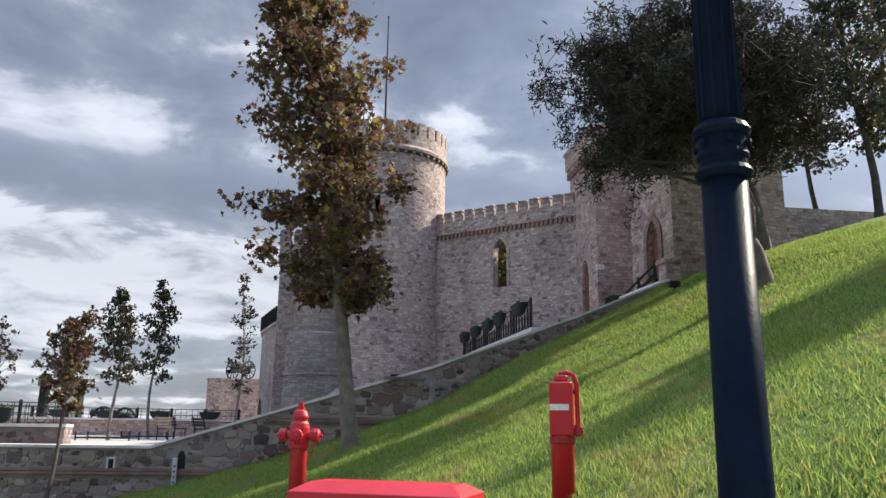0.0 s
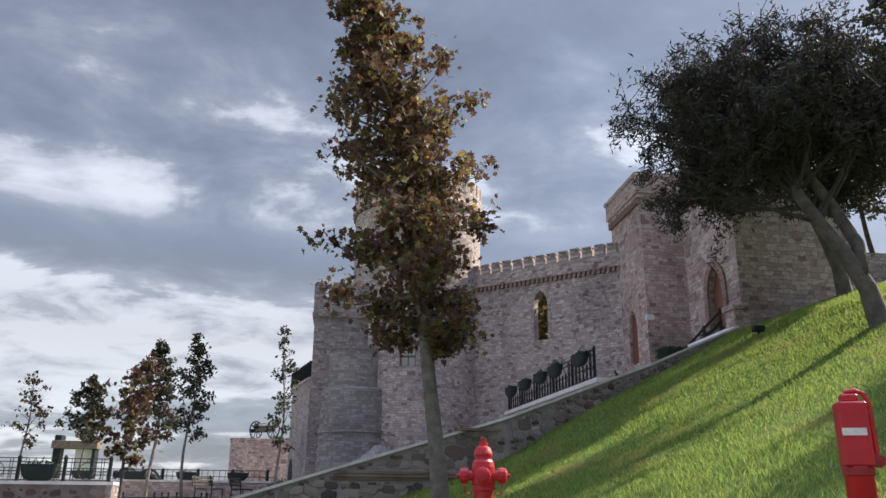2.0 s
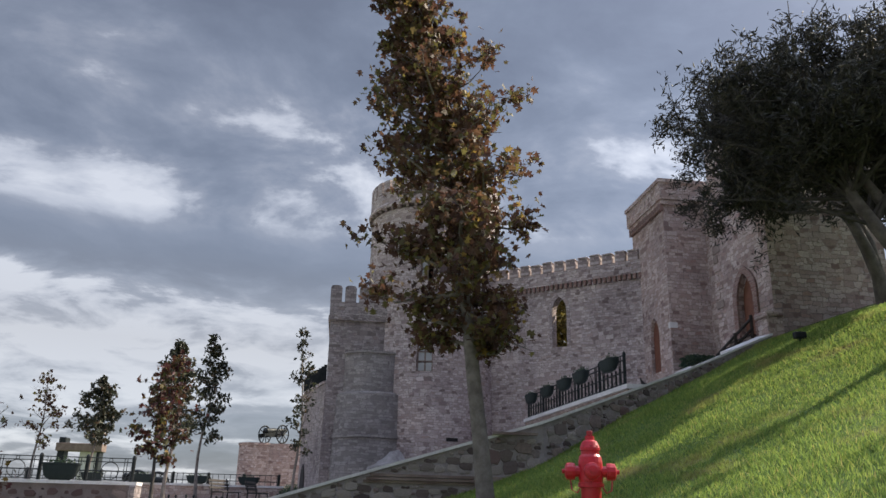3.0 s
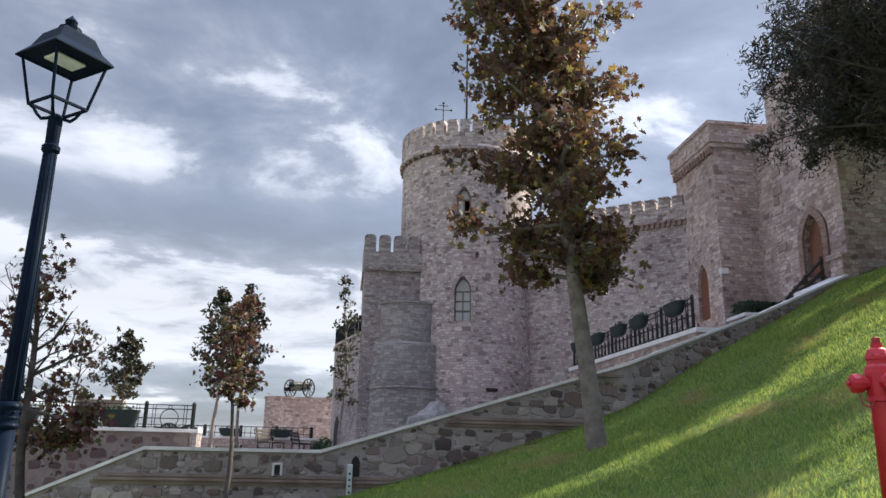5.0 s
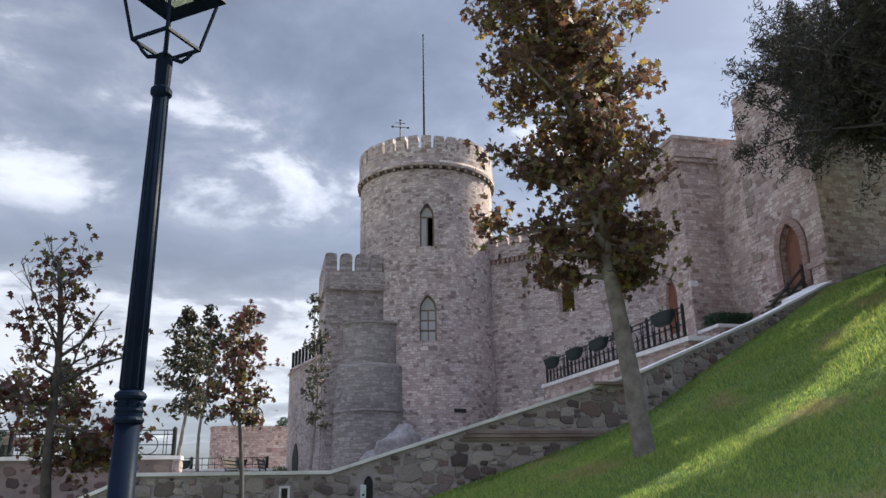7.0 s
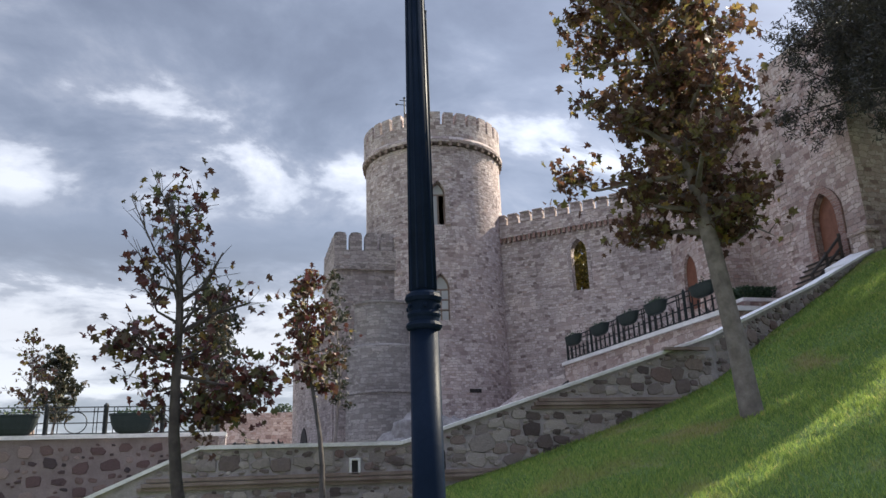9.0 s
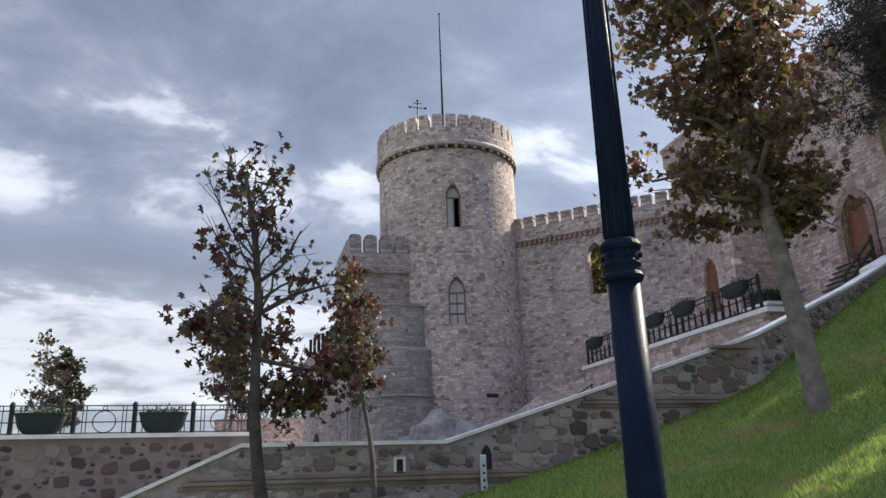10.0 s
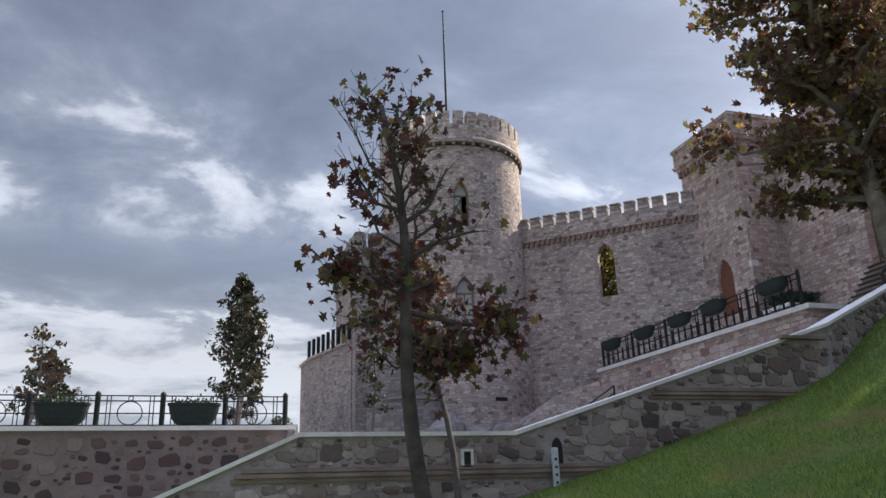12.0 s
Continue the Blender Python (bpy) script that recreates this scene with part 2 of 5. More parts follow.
M_LEAF_RED = varied("red_autumn_leaves", [(0.0, (0.035, 0.014, 0.014)), (0.35, (0.11, 0.032, 0.028)), (0.65, (0.075, 0.05, 0.028)), (0.88, (0.075, 0.085, 0.03)), (1.0, (0.26, 0.16, 0.045))], 0.6, through_light=0.35)
M_LEAF_GREEN = varied("dark_green_leaves", [(0.0, (0.02, 0.021, 0.014)), (0.5, (0.036, 0.042, 0.022)), (0.8, (0.055, 0.058, 0.028)), (1.0, (0.11, 0.065, 0.035))], 0.55, through_light=0.25)
M_LEAF_YELLOW = varied("yellow_green_leaves", [(0.0, (0.07, 0.065, 0.02)), (0.5, (0.14, 0.125, 0.032)), (1.0, (0.24, 0.20, 0.05))], 0.6, through_light=0.4)
M_NEEDLE = varied("pine_needles", [(0.0, (0.024, 0.022, 0.022)), (0.5, (0.042, 0.040, 0.034)), (1.0, (0.08, 0.068, 0.046))], 0.7, through_light=0.12)
M_SHRUB = varied("shrub_leaves", [(0.0, (0.02, 0.04, 0.025)), (0.6, (0.035, 0.07, 0.035)), (1.0, (0.07, 0.10, 0.05))], 0.6, through_light=0.2)
M_POT = plain("dark_green_planter", (0.006, 0.013, 0.014), (0.012, 0.022, 0.022), 6.0, 0.75)
M_GLASS, _n, _l, _s = material("window_glass")
_s.inputs["Base Color"].default_value, _s.inputs["Roughness"].default_value = (0.36, 0.36, 0.37, 1), 0.25
_s.inputs["Specular IOR Level"].default_value = 0.8


def lawn_material():
    m, n, l, s = material("lawn_soil")
    co = n.new("ShaderNodeTexCoord").outputs["Object"]
    a = tex(n, l, "ShaderNodeTexNoise", co, Scale=0.62, Detail=4.0, Roughness=0.6)
    b = tex(n, l, "ShaderNodeTexNoise", co, Scale=9.0, Detail=6.0, Roughness=0.75)
    r = ramp(n, [(0.3, (0.09, 0.145, 0.048)), (0.55, (0.135, 0.20, 0.065)), (0.70, (0.25, 0.215, 0.11))])
    l.new(a.outputs[0], r.inputs[0])
    g = ramp(n, [(0.3, (0.5, 0.5, 0.5)), (0.7, (1.35, 1.35, 1.3))])
    l.new(b.outputs[0], g.inputs[0])
    l.new(mix(n, l, "MULTIPLY", 0.85, r.outputs[0], g.outputs[0]), s.inputs["Base Color"])
    s.inputs["Roughness"].default_value = 1.0
    s.inputs["Specular IOR Level"].default_value = 0.1
    bump(n, l, b.outputs[0], s, 1.0, 0.08)
    return m


M_LAWN = lawn_material()


def blade_material():
    m, n, l, s = material("grass_blades")
    rnd = n.new("ShaderNodeNewGeometry").outputs["Random Per Island"]
    fresh = ramp(n, [(0.0, (0.095, 0.16, 0.044)), (0.5, (0.195, 0.28, 0.07)), (0.9, (0.32, 0.40, 0.09)), (1.0, (0.44, 0.37, 0.14))])
    dry = ramp(n, [(0.0, (0.20, 0.18, 0.06)), (0.6, (0.36, 0.30, 0.13)), (1.0, (0.18, 0.24, 0.05))])
    l.new(rnd, fresh.inputs[0])
    l.new(rnd, dry.inputs[0])
    co = n.new("ShaderNodeTexCoord").outputs["Object"]
    t = tex(n, l, "ShaderNodeTexNoise", co, Scale=0.62, Detail=4.0, Roughness=0.6)
    k = ramp(n, [(0.56, (0, 0, 0)), (0.70, (0.85, 0.85, 0.85))])
    l.new(t.outputs[0], k.inputs[0])
    c = mix(n, l, "MIX", k.outputs[0], fresh.outputs[0], dry.outputs[0])
    l.new(c, s.inputs["Base Color"])
    s.inputs["Roughness"].default_value = 0.7
    s.inputs["Specular IOR Level"].default_value = 0.2
    tr = n.new("ShaderNodeBsdfTranslucent")
    l.new(c, tr.inputs["Color"])
    ms = n.new("ShaderNodeMixShader")
    ms.inputs[0].default_value = 0.55
    l.new(s.outputs[0], ms.inputs[1])
    l.new(tr.outputs[0], ms.inputs[2])
    l.new(ms.outputs[0], n["Material Output"].inputs["Surface"])
    return m


M_BLADE = blade_material()
M_RUBBLE = varied("rubble_stones", [(0.0, (0.075, 0.055, 0.055)), (0.25, (0.17, 0.13, 0.125)), (0.5, (0.25, 0.21, 0.205)), (0.78, (0.40, 0.345, 0.325)), (1.0, (0.15, 0.09, 0.085))], 0.92, "object", 14.0, 0.03)
M_REDSTONE = varied("dark_red_stones", [(0.0, (0.045, 0.034, 0.038)), (0.4, (0.10, 0.06, 0.06)), (0.8, (0.15, 0.10, 0.09)), (1.0, (0.25, 0.19, 0.175))], 0.9, "object", 14.0, 0.03)
M_RUBBLE_REST = varied("rubble_stones_far", [(0.0, (0.075, 0.055, 0.055)), (0.25, (0.17, 0.13, 0.125)), (0.5, (0.25, 0.21, 0.205)), (0.78, (0.40, 0.345, 0.325)), (1.0, (0.15, 0.09, 0.085))], 0.92, "island", 14.0, 0.03)
M_REDSTONE_REST = varied("dark_red_stones_far", [(0.0, (0.045, 0.034, 0.038)), (0.4, (0.10, 0.06, 0.06)), (0.8, (0.15, 0.10, 0.09)), (1.0, (0.25, 0.19, 0.175))], 0.9, "island", 14.0, 0.03)
M_BANDSTONE = plain("moulded_band_stone", (0.16, 0.11, 0.095), (0.27, 0.21, 0.185), 2.0, 0.9, 0, 22, 0.012)
M_ROCK = plain("grey_rock", (0.14, 0.125, 0.125), (0.31, 0.285, 0.28), 2.4, 0.95, 0, 7, 0.10)
M_SOIL = plain("bare_soil", (0.13, 0.09, 0.075), (0.22, 0.16, 0.13), 1.5, 1.0, 0, 14, 0.04)
M_DRAIN = plain("pale_metal_strip", (0.42, 0.47, 0.52), (0.55, 0.6, 0.64), 9.0, 0.45, 0.4, 40, 0.002)


# ---- mesh helpers ----
def link_mesh(name, bm, mat, parent=None, label="", smooth=False):
    me = bpy.data.meshes.new(name)
    bm.to_mesh(me)
    bm.free()
    me.materials.append(mat)
    if smooth:
        for p in me.polygons:
            p.use_smooth = True
    ob = new(name, me)
    if parent:
        ob.parent = parent
    if label:
        ob["label"] = label
    return ob


def part(name, bm, mat, parent, label="", smooth=False):
    return link_mesh(name, bm, mat, parent, label, smooth)


def thing(name, m=None, label="", category="", group="", kind=""):
    ob = new(name)
    ob.empty_display_size = 0.2
    if m is not None:
        ob.matrix_basis = m
    return tagged(ob, label, category, group, kind)


def box(bm, x0, x1, y0, y1, z0, z1, bev=0.0):
    r = bmesh.ops.create_cube(bm, size=1.0, matrix=Matrix.LocRotScale(((x0 + x1) / 2, (y0 + y1) / 2, (z0 + z1) / 2), None, (x1 - x0, y1 - y0, z1 - z0)))
    if bev:
        ed = list({e for v in r["verts"] for e in v.link_edges})
        bmesh.ops.bevel(bm, geom=ed, offset=bev, segments=1, affect="EDGES")
    return bm


def boxed(*a, **k):
    return box(bmesh.new(), *a, **k)


def prism(bm, foot, z0, z1):
    """A solid on the footprint foot, from z0 to z1 (numbers, or functions of x and y)."""
    f0 = z0 if callable(z0) else (lambda x, y: z0)
    f1 = z1 if callable(z1) else (lambda x, y: z1)
    a = [bm.verts.new((x, y, f0(x, y))) for x, y in foot]
    b = [bm.verts.new((x, y, f1(x, y))) for x, y in foot]
    n = len(foot)
    for i in range(n):
        bm.faces.new((a[i], a[(i + 1) % n], b[(i + 1) % n], b[i]))
    bm.faces.new(a[::-1])
    bm.faces.new(b)
    bmesh.ops.recalc_face_normals(bm, faces=bm.faces[:])
    return bm


def prisms(*a):
    return prism(bmesh.new(), *a)


def lathe(bm, profile, n=24, cx=0.0, cy=0.0, a0=0.0, a1=2 * math.pi):
    """Profile of (radius, z) turned about the upright through cx, cy."""
    full = abs(a1 - a0 - 2 * math.pi) < 1e-6
    k = n if full else n + 1
    rings = [[bm.verts.new((cx + r * math.cos(a0 + (a1 - a0) * i / n), cy + r * math.sin(a0 + (a1 - a0) * i / n), z)) for i in range(k)] for r, z in profile]
    for p, q in zip(rings, rings[1:]):
        for i in range(n):
            j = (i + 1) % k
            bm.faces.new((p[i], p[j], q[j], q[i]))
    if full:
        for ring in (rings[0], rings[-1]):
            bm.faces.new(ring)
    bmesh.ops.recalc_face_normals(bm, faces=bm.faces[:])
    return bm


def lathed(*a, **k):
    return lathe(bmesh.new(), *a, **k)


def tube(bm, pts, radii, n=7, cap=True):
    """A round bar through pts with the radii given."""
    pts = [Vector(p) for p in pts]
    rings = []
    for i, p in enumerate(pts):
        d = (pts[min(i + 1, len(pts) - 1)] - pts[max(i - 1, 0)]).normalized()
        a = d.orthogonal().normalized() if i == 0 else (a - d * a.dot(d)).normalized()
        b = d.cross(a)
        r = radii[i] if isinstance(radii, (list, tuple)) else radii
        rings.append([bm.verts.new(p + (a * math.cos(t) + b * math.sin(t)) * r) for t in (2 * math.pi * k / n for k in range(n))])
    for p, q in zip(rings, rings[1:]):
        for i in range(n):
            bm.faces.new((p[i], p[(i + 1) % n], q[(i + 1) % n], q[i]))
    if cap:
        bm.faces.new(rings[0][::-1])
        bm.faces.new(rings[-1])
    return bm


def tubed(*a, **k):
    return tube(bmesh.new(), *a, **k)


def unwrap(ob, cyl=None):
    """A UV map in metres: along the wall and up; round the axis cyl = (x, y, radius) where given."""
    me = ob.data
    uv = (me.uv_layers.active or me.uv_layers.new(name="UVMap")).data
    for p in me.polygons:
        nrm = p.normal
        for li in p.loop_indices:
            c = me.vertices[me.loops[li].vertex_index].co
            if cyl and abs(nrm.z) < 0.8:
                a = math.atan2(c.y - cyl[1], c.x - cyl[0])
                mid = math.atan2(p.center.y - cyl[1], p.center.x - cyl[0])
                if a - mid > math.pi:
                    a -= 2 * math.pi
                if mid - a > math.pi:
                    a += 2 * math.pi
                uv[li].uv = (a * cyl[2], c.z)
            elif abs(nrm.z) > 0.8:
                uv[li].uv = (c.x, c.y)
            else:
                h = Vector((-nrm.y, nrm.x, 0)).normalized()
                uv[li].uv = (c.x * h.x + c.y * h.y + 7.3 * nrm.x, c.z)
    return ob


def stone(name, bm, parent, mat=None, cyl=None, label=""):
    return unwrap(part(name, bm, mat or M_CASTLE, parent, label), cyl)


def from_arrays(name, verts, faces, mat, parent=None):
    me = bpy.data.meshes.new(name)
    me.from_pydata(verts, [], faces)
    me.materials.append(mat)
    ob = new(name, me)
    if parent:
        ob.parent = parent
    return ob


# ---- ground ----
PATH_DIR = Vector((-0.773, 0.635))
PATH_NRM = Vector((0.635, 0.773))


def smooth(a, b, v):
    v = min(1.0, max(0.0, (v - a) / (b - a)))
    return v * v * (3 - 2 * v)


def bank(x, y):
    xx = max(x, -12.0)
    if xx < 9.5:
        z = 0.0893 + 0.3298 * xx + 0.0105 * xx * xx
    else:
        z = 4.17 + 0.36 * min(xx - 9.5, 4.2) + 0.05 * max(0.0, xx - 13.7)
    return z + 0.0615 * min(y, 24) + 0.32 * smooth(12.5, 18.5, y) * smooth(1.5, 5.0, x)


def ground(x, y):
    """Height of the ground: footpath falling to the left, grass bank beyond it, paved terrace behind the walls."""
    d = x * PATH_NRM.x + y * PATH_NRM.y
    s = x * PATH_DIR.x + y * PATH_DIR.y
    walkway = -0.128 * max(-25.0, min(s, 25.0))
    k = smooth(1.7, 4.6, d)
    return walkway * (1 - k) + bank(x, y) * k

WY = 19.4
BEND = 2.3       # past here the front wall runs slantwise up to the gate


def wall_y(x):
    return WY + max(0.0, min(x, 10.4) - BEND) * 0.425


def ground_sheet():
    xs = np.concatenate([[-3000, -900, -300, -120, -60], np.arange(-36, 36.1, 0.75), [60, 120, 300, 900, 3000]])
    ys = np.concatenate([[-3000, -900, -300, -120, -60], np.arange(-24, 19.5, 0.75), np.arange(19.8, 24.2, 0.3), np.arange(25, 60, 2.0), [80, 120, 300, 900, 3000]])

    def height(x, y):
        z = ground(x, y)
        edge = max(20.3, wall_y(x) + 0.25)
        if y > edge:
            t = min(1.0, (y - edge) / 0.8)
            z = z * (1 - t) + t * ((min(z, 0.5) if x > -9 or y > 24 else z - 0.6) if x < 10.5 or (y > 23.4 and x < 14.3) else bank(min(x, 30), y))
        if x < -30 or x > 40 or y < -30 or y > 58:
            far = max(abs(x) - 40, -y - 30, y - 58, 0)
            z -= min(40, far * 0.12)
        return z
    verts = [(float(x), float(y), height(float(x), float(y))) for y in ys for x in xs]
    w = len(xs)
    faces = [(j * w + i, j * w + i + 1, (j + 1) * w + i + 1, (j + 1) * w + i) for j in range(len(ys) - 1) for i in range(w - 1)]
    ob = from_arrays("ground", verts, faces, M_LAWN)
    for p in ob.data.polygons:
        p.use_smooth = True
    return tagged(ob, "green sloping lawn with dry yellow patches", "ground", kind="structure")


ground_sheet()


def footpath():
    """Paved walk that falls to the left in front of the bank."""
    bm = bmesh.new()
    n = 50
    rows = []
    for i in range(n + 1):
        s = -25 + i
        z = -0.128 * s
        rows.append([bm.verts.new((PATH_DIR.x * s + PATH_NRM.x * d, PATH_DIR.y * s + PATH_NRM.y * d, z + dz)) for d, dz in ((-5.0, -0.2), (-5.0, 0.02), (1.6, 0.02), (1.6, -0.2))])
    for p, q in zip(rows, rows[1:]):
        for k in range(3):
            bm.faces.new((p[k], p[k + 1], q[k + 1], q[k]))
    bmesh.ops.recalc_face_normals(bm, faces=bm.faces[:])
    tagged(link_mesh("path", bm, M_PAVE), "grey paved footpath below the lawn", "path", kind="structure")


footpath()


# ---- castle ----
TCX, TCY, TR = 2.0, 41.0, 3.36


def gothic(w, h, n=6):
    """Outline of a pointed arch, w wide and h high, from the lower left, in (along, up)."""
    rise = w * 0.9
    pts = [(-w / 2, 0), (w / 2, 0)]
    r = (rise * rise + w * w / 4) / w
    for i in range(n + 1):
        a = math.asin(min(1, rise / r)) * i / n
        pts.append((w / 2 - r + r * math.cos(a), h - rise + r * math.sin(a)))
    for i in range(n - 1, -1, -1):
        a = math.asin(min(1, rise / r)) * i / n
        pts.append((-(w / 2 - r + r * math.cos(a)), h - rise + r * math.sin(a)))
    return pts


def arch_solid(w, h, depth):
    """A pointed-arch block: local x along the wall, y into it, z up."""
    bm = bmesh.new()
    o = gothic(w, h)
    a = [bm.verts.new((x, 0, z)) for x, z in o]
    b = [bm.verts.new((x, depth, z)) for x, z in o]
    n = len(o)
    for i in range(n):
        bm.faces.new((a[i], a[(i + 1) % n], b[(i + 1) % n], b[i]))
    bm.faces.new(a)
    bm.faces.new(b)
    bmesh.ops.recalc_face_normals(bm, faces=bm.faces[:])
    return bm


def arch_ring(w, h, border, depth):
    """A frame round a pointed arch, border wide."""
    bm = bmesh.new()
    inner = gothic(w, h)
    outer = [(x * (w + 2 * border) / w, z * (h + border) / h) for x, z in gothic(w, h)]
    loops = [[bm.verts.new((x, y, z)) for x, z in o] for o, y in ((inner, 0), (outer, 0), (outer, depth), (inner, depth))]
    n = len(inner)
    for p, q in zip(loops, loops[1:] + loops[:1]):
        for i in range(1, n):
            bm.faces.new((p[i], p[(i + 1) % n], q[(i + 1) % n], q[i]))
    bmesh.ops.recalc_face_normals(bm, faces=bm.faces[:])
    return bm


def cut(ob, cutters):
    """Cuts openings through a wall for good, so that no modifier is left."""
    for bm, m in cutters:
        me = bpy.data.meshes.new("cutter")
        bm.to_mesh(me)
        bm.free()
        c = new("cutter", me)
        c.matrix_world = m
        mod = ob.modifiers.new("opening", "BOOLEAN")
        mod.object, mod.operation, mod.solver = c, "DIFFERENCE", "EXACT"
        bpy.context.view_layer.update()
        deps = bpy.context.evaluated_depsgraph_get()
        old = ob.data
        ob.data = bpy.data.meshes.new_from_object(ob.evaluated_get(deps))
        ob.modifiers.clear()
        bpy.data.meshes.remove(old)
        bpy.data.objects.remove(c)
    return ob


def wall_pose(x, y, z, out):
    """Pose at a wall's face: local -y points along out (degrees from +x)."""
    return pose(x, y, z, 0, 0, out + 90)


# round tower
tower = thing("round_tower", pose(TCX, TCY, 0), "round grey-pink rubble stone tower with battlements", "tower")
WIN = radians(-90 - 11)
WOUT = -101
tower_wall = part("wall", lathed([(TR + 0.14, 0.0), (TR + 0.10, 4.0), (TR + 0.02, 9.0), (TR, 15.4), (TR - 0.7, 15.4), (TR - 0.7, 0.0)], 72), M_CASTLE, tower)
cut(tower_wall, [(arch_solid(0.66, 2.1, 1.4), pose(TCX, TCY, 11.5) @ pose(0, 0, 0, 0, 0, WOUT + 90) @ pose(0, -TR - 0.35, 0)),
                 (arch_solid(0.76, 2.1, 1.4), pose(TCX, TCY, 7.1) @ pose(0, 0, 0, 0, 0, WOUT + 90) @ pose(0, -TR - 0.35, 0))])
unwrap(tower_wall, (0, 0, TR))
stone("roof", lathed([(TR - 0.05, 15.3), (TR - 0.05, 15.42), (0.02, 15.6), (0.02, 15.3)], 48), tower)
stone("cornice", lathed([(TR - 0.5, 15.55), (TR + 0.17, 15.55), (TR + 0.19, 15.68), (TR + 0.10, 15.84), (TR - 0.5, 15.84)], 72), tower, M_CASTLE, (0, 0, TR))
stone("parapet", lathed([(TR - 0.4, 15.84), (TR + 0.10, 15.84), (TR + 0.10, 16.45), (TR - 0.4, 16.45)], 72), tower, M_CASTLE, (0, 0, TR))


def arc_block(r0, r1, a0, a1, z0, z1, n=3):
    bm = bmesh.new()
    ring = [(r1 * math.cos(a0 + (a1 - a0) * i / n), r1 * math.sin(a0 + (a1 - a0) * i / n)) for i in range(n + 1)]
    ring += [(r0 * math.cos(a1 + (a0 - a1) * i / n), r0 * math.sin(a1 + (a0 - a1) * i / n)) for i in range(n + 1)]
    return prism(bm, ring, z0, z1)


NM = 34
for i in range(NM):
    a = 2 * math.pi * i / NM
    w = 2 * math.pi / NM
    h = random.uniform(-0.03, 0.03)
    stone("merlon", arc_block(TR - 0.36, TR + 0.10, a + 0.10 * w, a + 0.84 * w, 16.44, 17.1 + h), tower, M_CASTLE, (0, 0, TR))
# corbels in darker stone carry the shade under the cornice as colour
corb = arc_block(TR - 0.1, TR + 0.14, -0.020, 0.020, 15.38, 15.56, 1)
corb_ob = stone("corbel", corb, tower, M_BANDSTONE)
for i in range(1, 48):
    c = corb_ob.copy()
    scene.collection.objects.link(c)
    c.parent = tower
    c.matrix_basis = pose(0, 0, 0, 0, 0, 7.5 * i)


def arched_window(parent, m, w, h, open_leaf=False):
    """Wooden pointed window with four to six panes, in a cut opening."""
    base = part("window_frame", arch_ring(w - 0.13, h - 0.07, 0.065, 0.09), M_FRAME, parent, "weathered wooden pointed window frame")
    base.matrix_basis = m @ pose(0, 0.22, 0)
    spring = h - w * 0.9
    bars = [(-0.035, 0.035, 0.0, spring), (-w / 2 + 0.04, w / 2 - 0.04, spring - 0.03, spring + 0.04), (-w / 2 + 0.04, w / 2 - 0.04, 0, 0.06)]
    if not open_leaf:
        bars += [(-w / 2 + 0.04, w / 2 - 0.04, spring * k - 0.03, spring * k + 0.03) for k in (0.36, 0.68)]
    for x0, x1, z0, z1 in bars:
        part("glazing_bar", boxed(x0, x1, 0.015, 0.07, z0, z1), M_FRAME, base)
    cols = 2
    for c in range(cols):
        if open_leaf and c == 1:
            continue
        for k in range(1 if open_leaf else 3):
            z0, z1 = (0.06, spring) if open_leaf else (spring * (0.02 + 0.33 * k), spring * (0.33 + 0.335 * k))
            x0, x1 = (-w / 2 + 0.05, -0.02) if c == 0 else (0.02, w / 2 - 0.05)
            part("pane", boxed(x0, x1, 0.04, 0.05, z0 + 0.02, z1 - 0.02), M_GLASS, base)
    g = part("pane", arch_solid(w - 0.12, w * 0.86, 0.01), M_GLASS, base)
    g.matrix_basis = pose(0, 0.045, spring + 0.03)
    return base


TW = pose(0, 0, 0, 0, 0, WOUT + 90)
arched_window(tower, TW @ pose(0, -TR, 11.5), 0.66, 2.1, True)
arched_window(tower, TW @ pose(0, -TR - 0.02, 7.1), 0.76, 2.1)
for z, w, h in ((11.5, 0.66, 2.1), (7.1, 0.76, 2.1)):
    r = stone("stone_surround", arch_ring(w + 0.02, h, 0.2, 0.2), tower, M_CASTLE)
    r.matrix_basis = TW @ pose(0, -TR - 0.06, z)
# uncut slot: a dark block carries its inner shade
slit = part("wall_slot", boxed(-0.28, 0.28, -0.03, 0.3, 0, 0.16), M_DARK, tower)
slit.matrix_basis = pose(0, 0, 0, 0, 0, 12) @ pose(0, -TR - 0.09, 3.95)
pole = thing("flagpole", pose(TCX - 0.05, TCY + 0.1, 15.5), "tall thin grey metal flagpole on the tower roof", "flagpole")
part("mast", tubed([(0, 0, 0), (0, 0, 5.0), (0, 0, 9.35)], [0.07, 0.055, 0.03], 8), M_IRON, pole)
part("truck", lathed([(0.0, 9.32), (0.06, 9.36), (0.06, 9.42), (0.0, 9.48)], 8), M_IRON, pole)
vane = thing("weather_mast", pose(0.75, 41.6, 15.5), "short thin weather mast with arms on the tower roof", "weather mast")
part("mast", tubed([(0, 0, 0), (0, 0, 4.3)], 0.035, 6), M_IRON, vane)
for zz, ww in ((3.9, 0.42), (4.15, 0.26)):
    part("arm", tubed([(-ww, 0, zz), (ww, 0, zz)], 0.02, 6), M_IRON, vane)
for xx, zz in ((-0.42, 3.9), (0.42, 3.9), (0.0, 4.3)):
    c = part("cup", lathed([(0.0, -0.07), (0.07, -0.02), (0.07, 0.03), (0.0, 0.07)], 8), M_IRON, vane)
    c.matrix_basis = pose(xx, 0, zz)

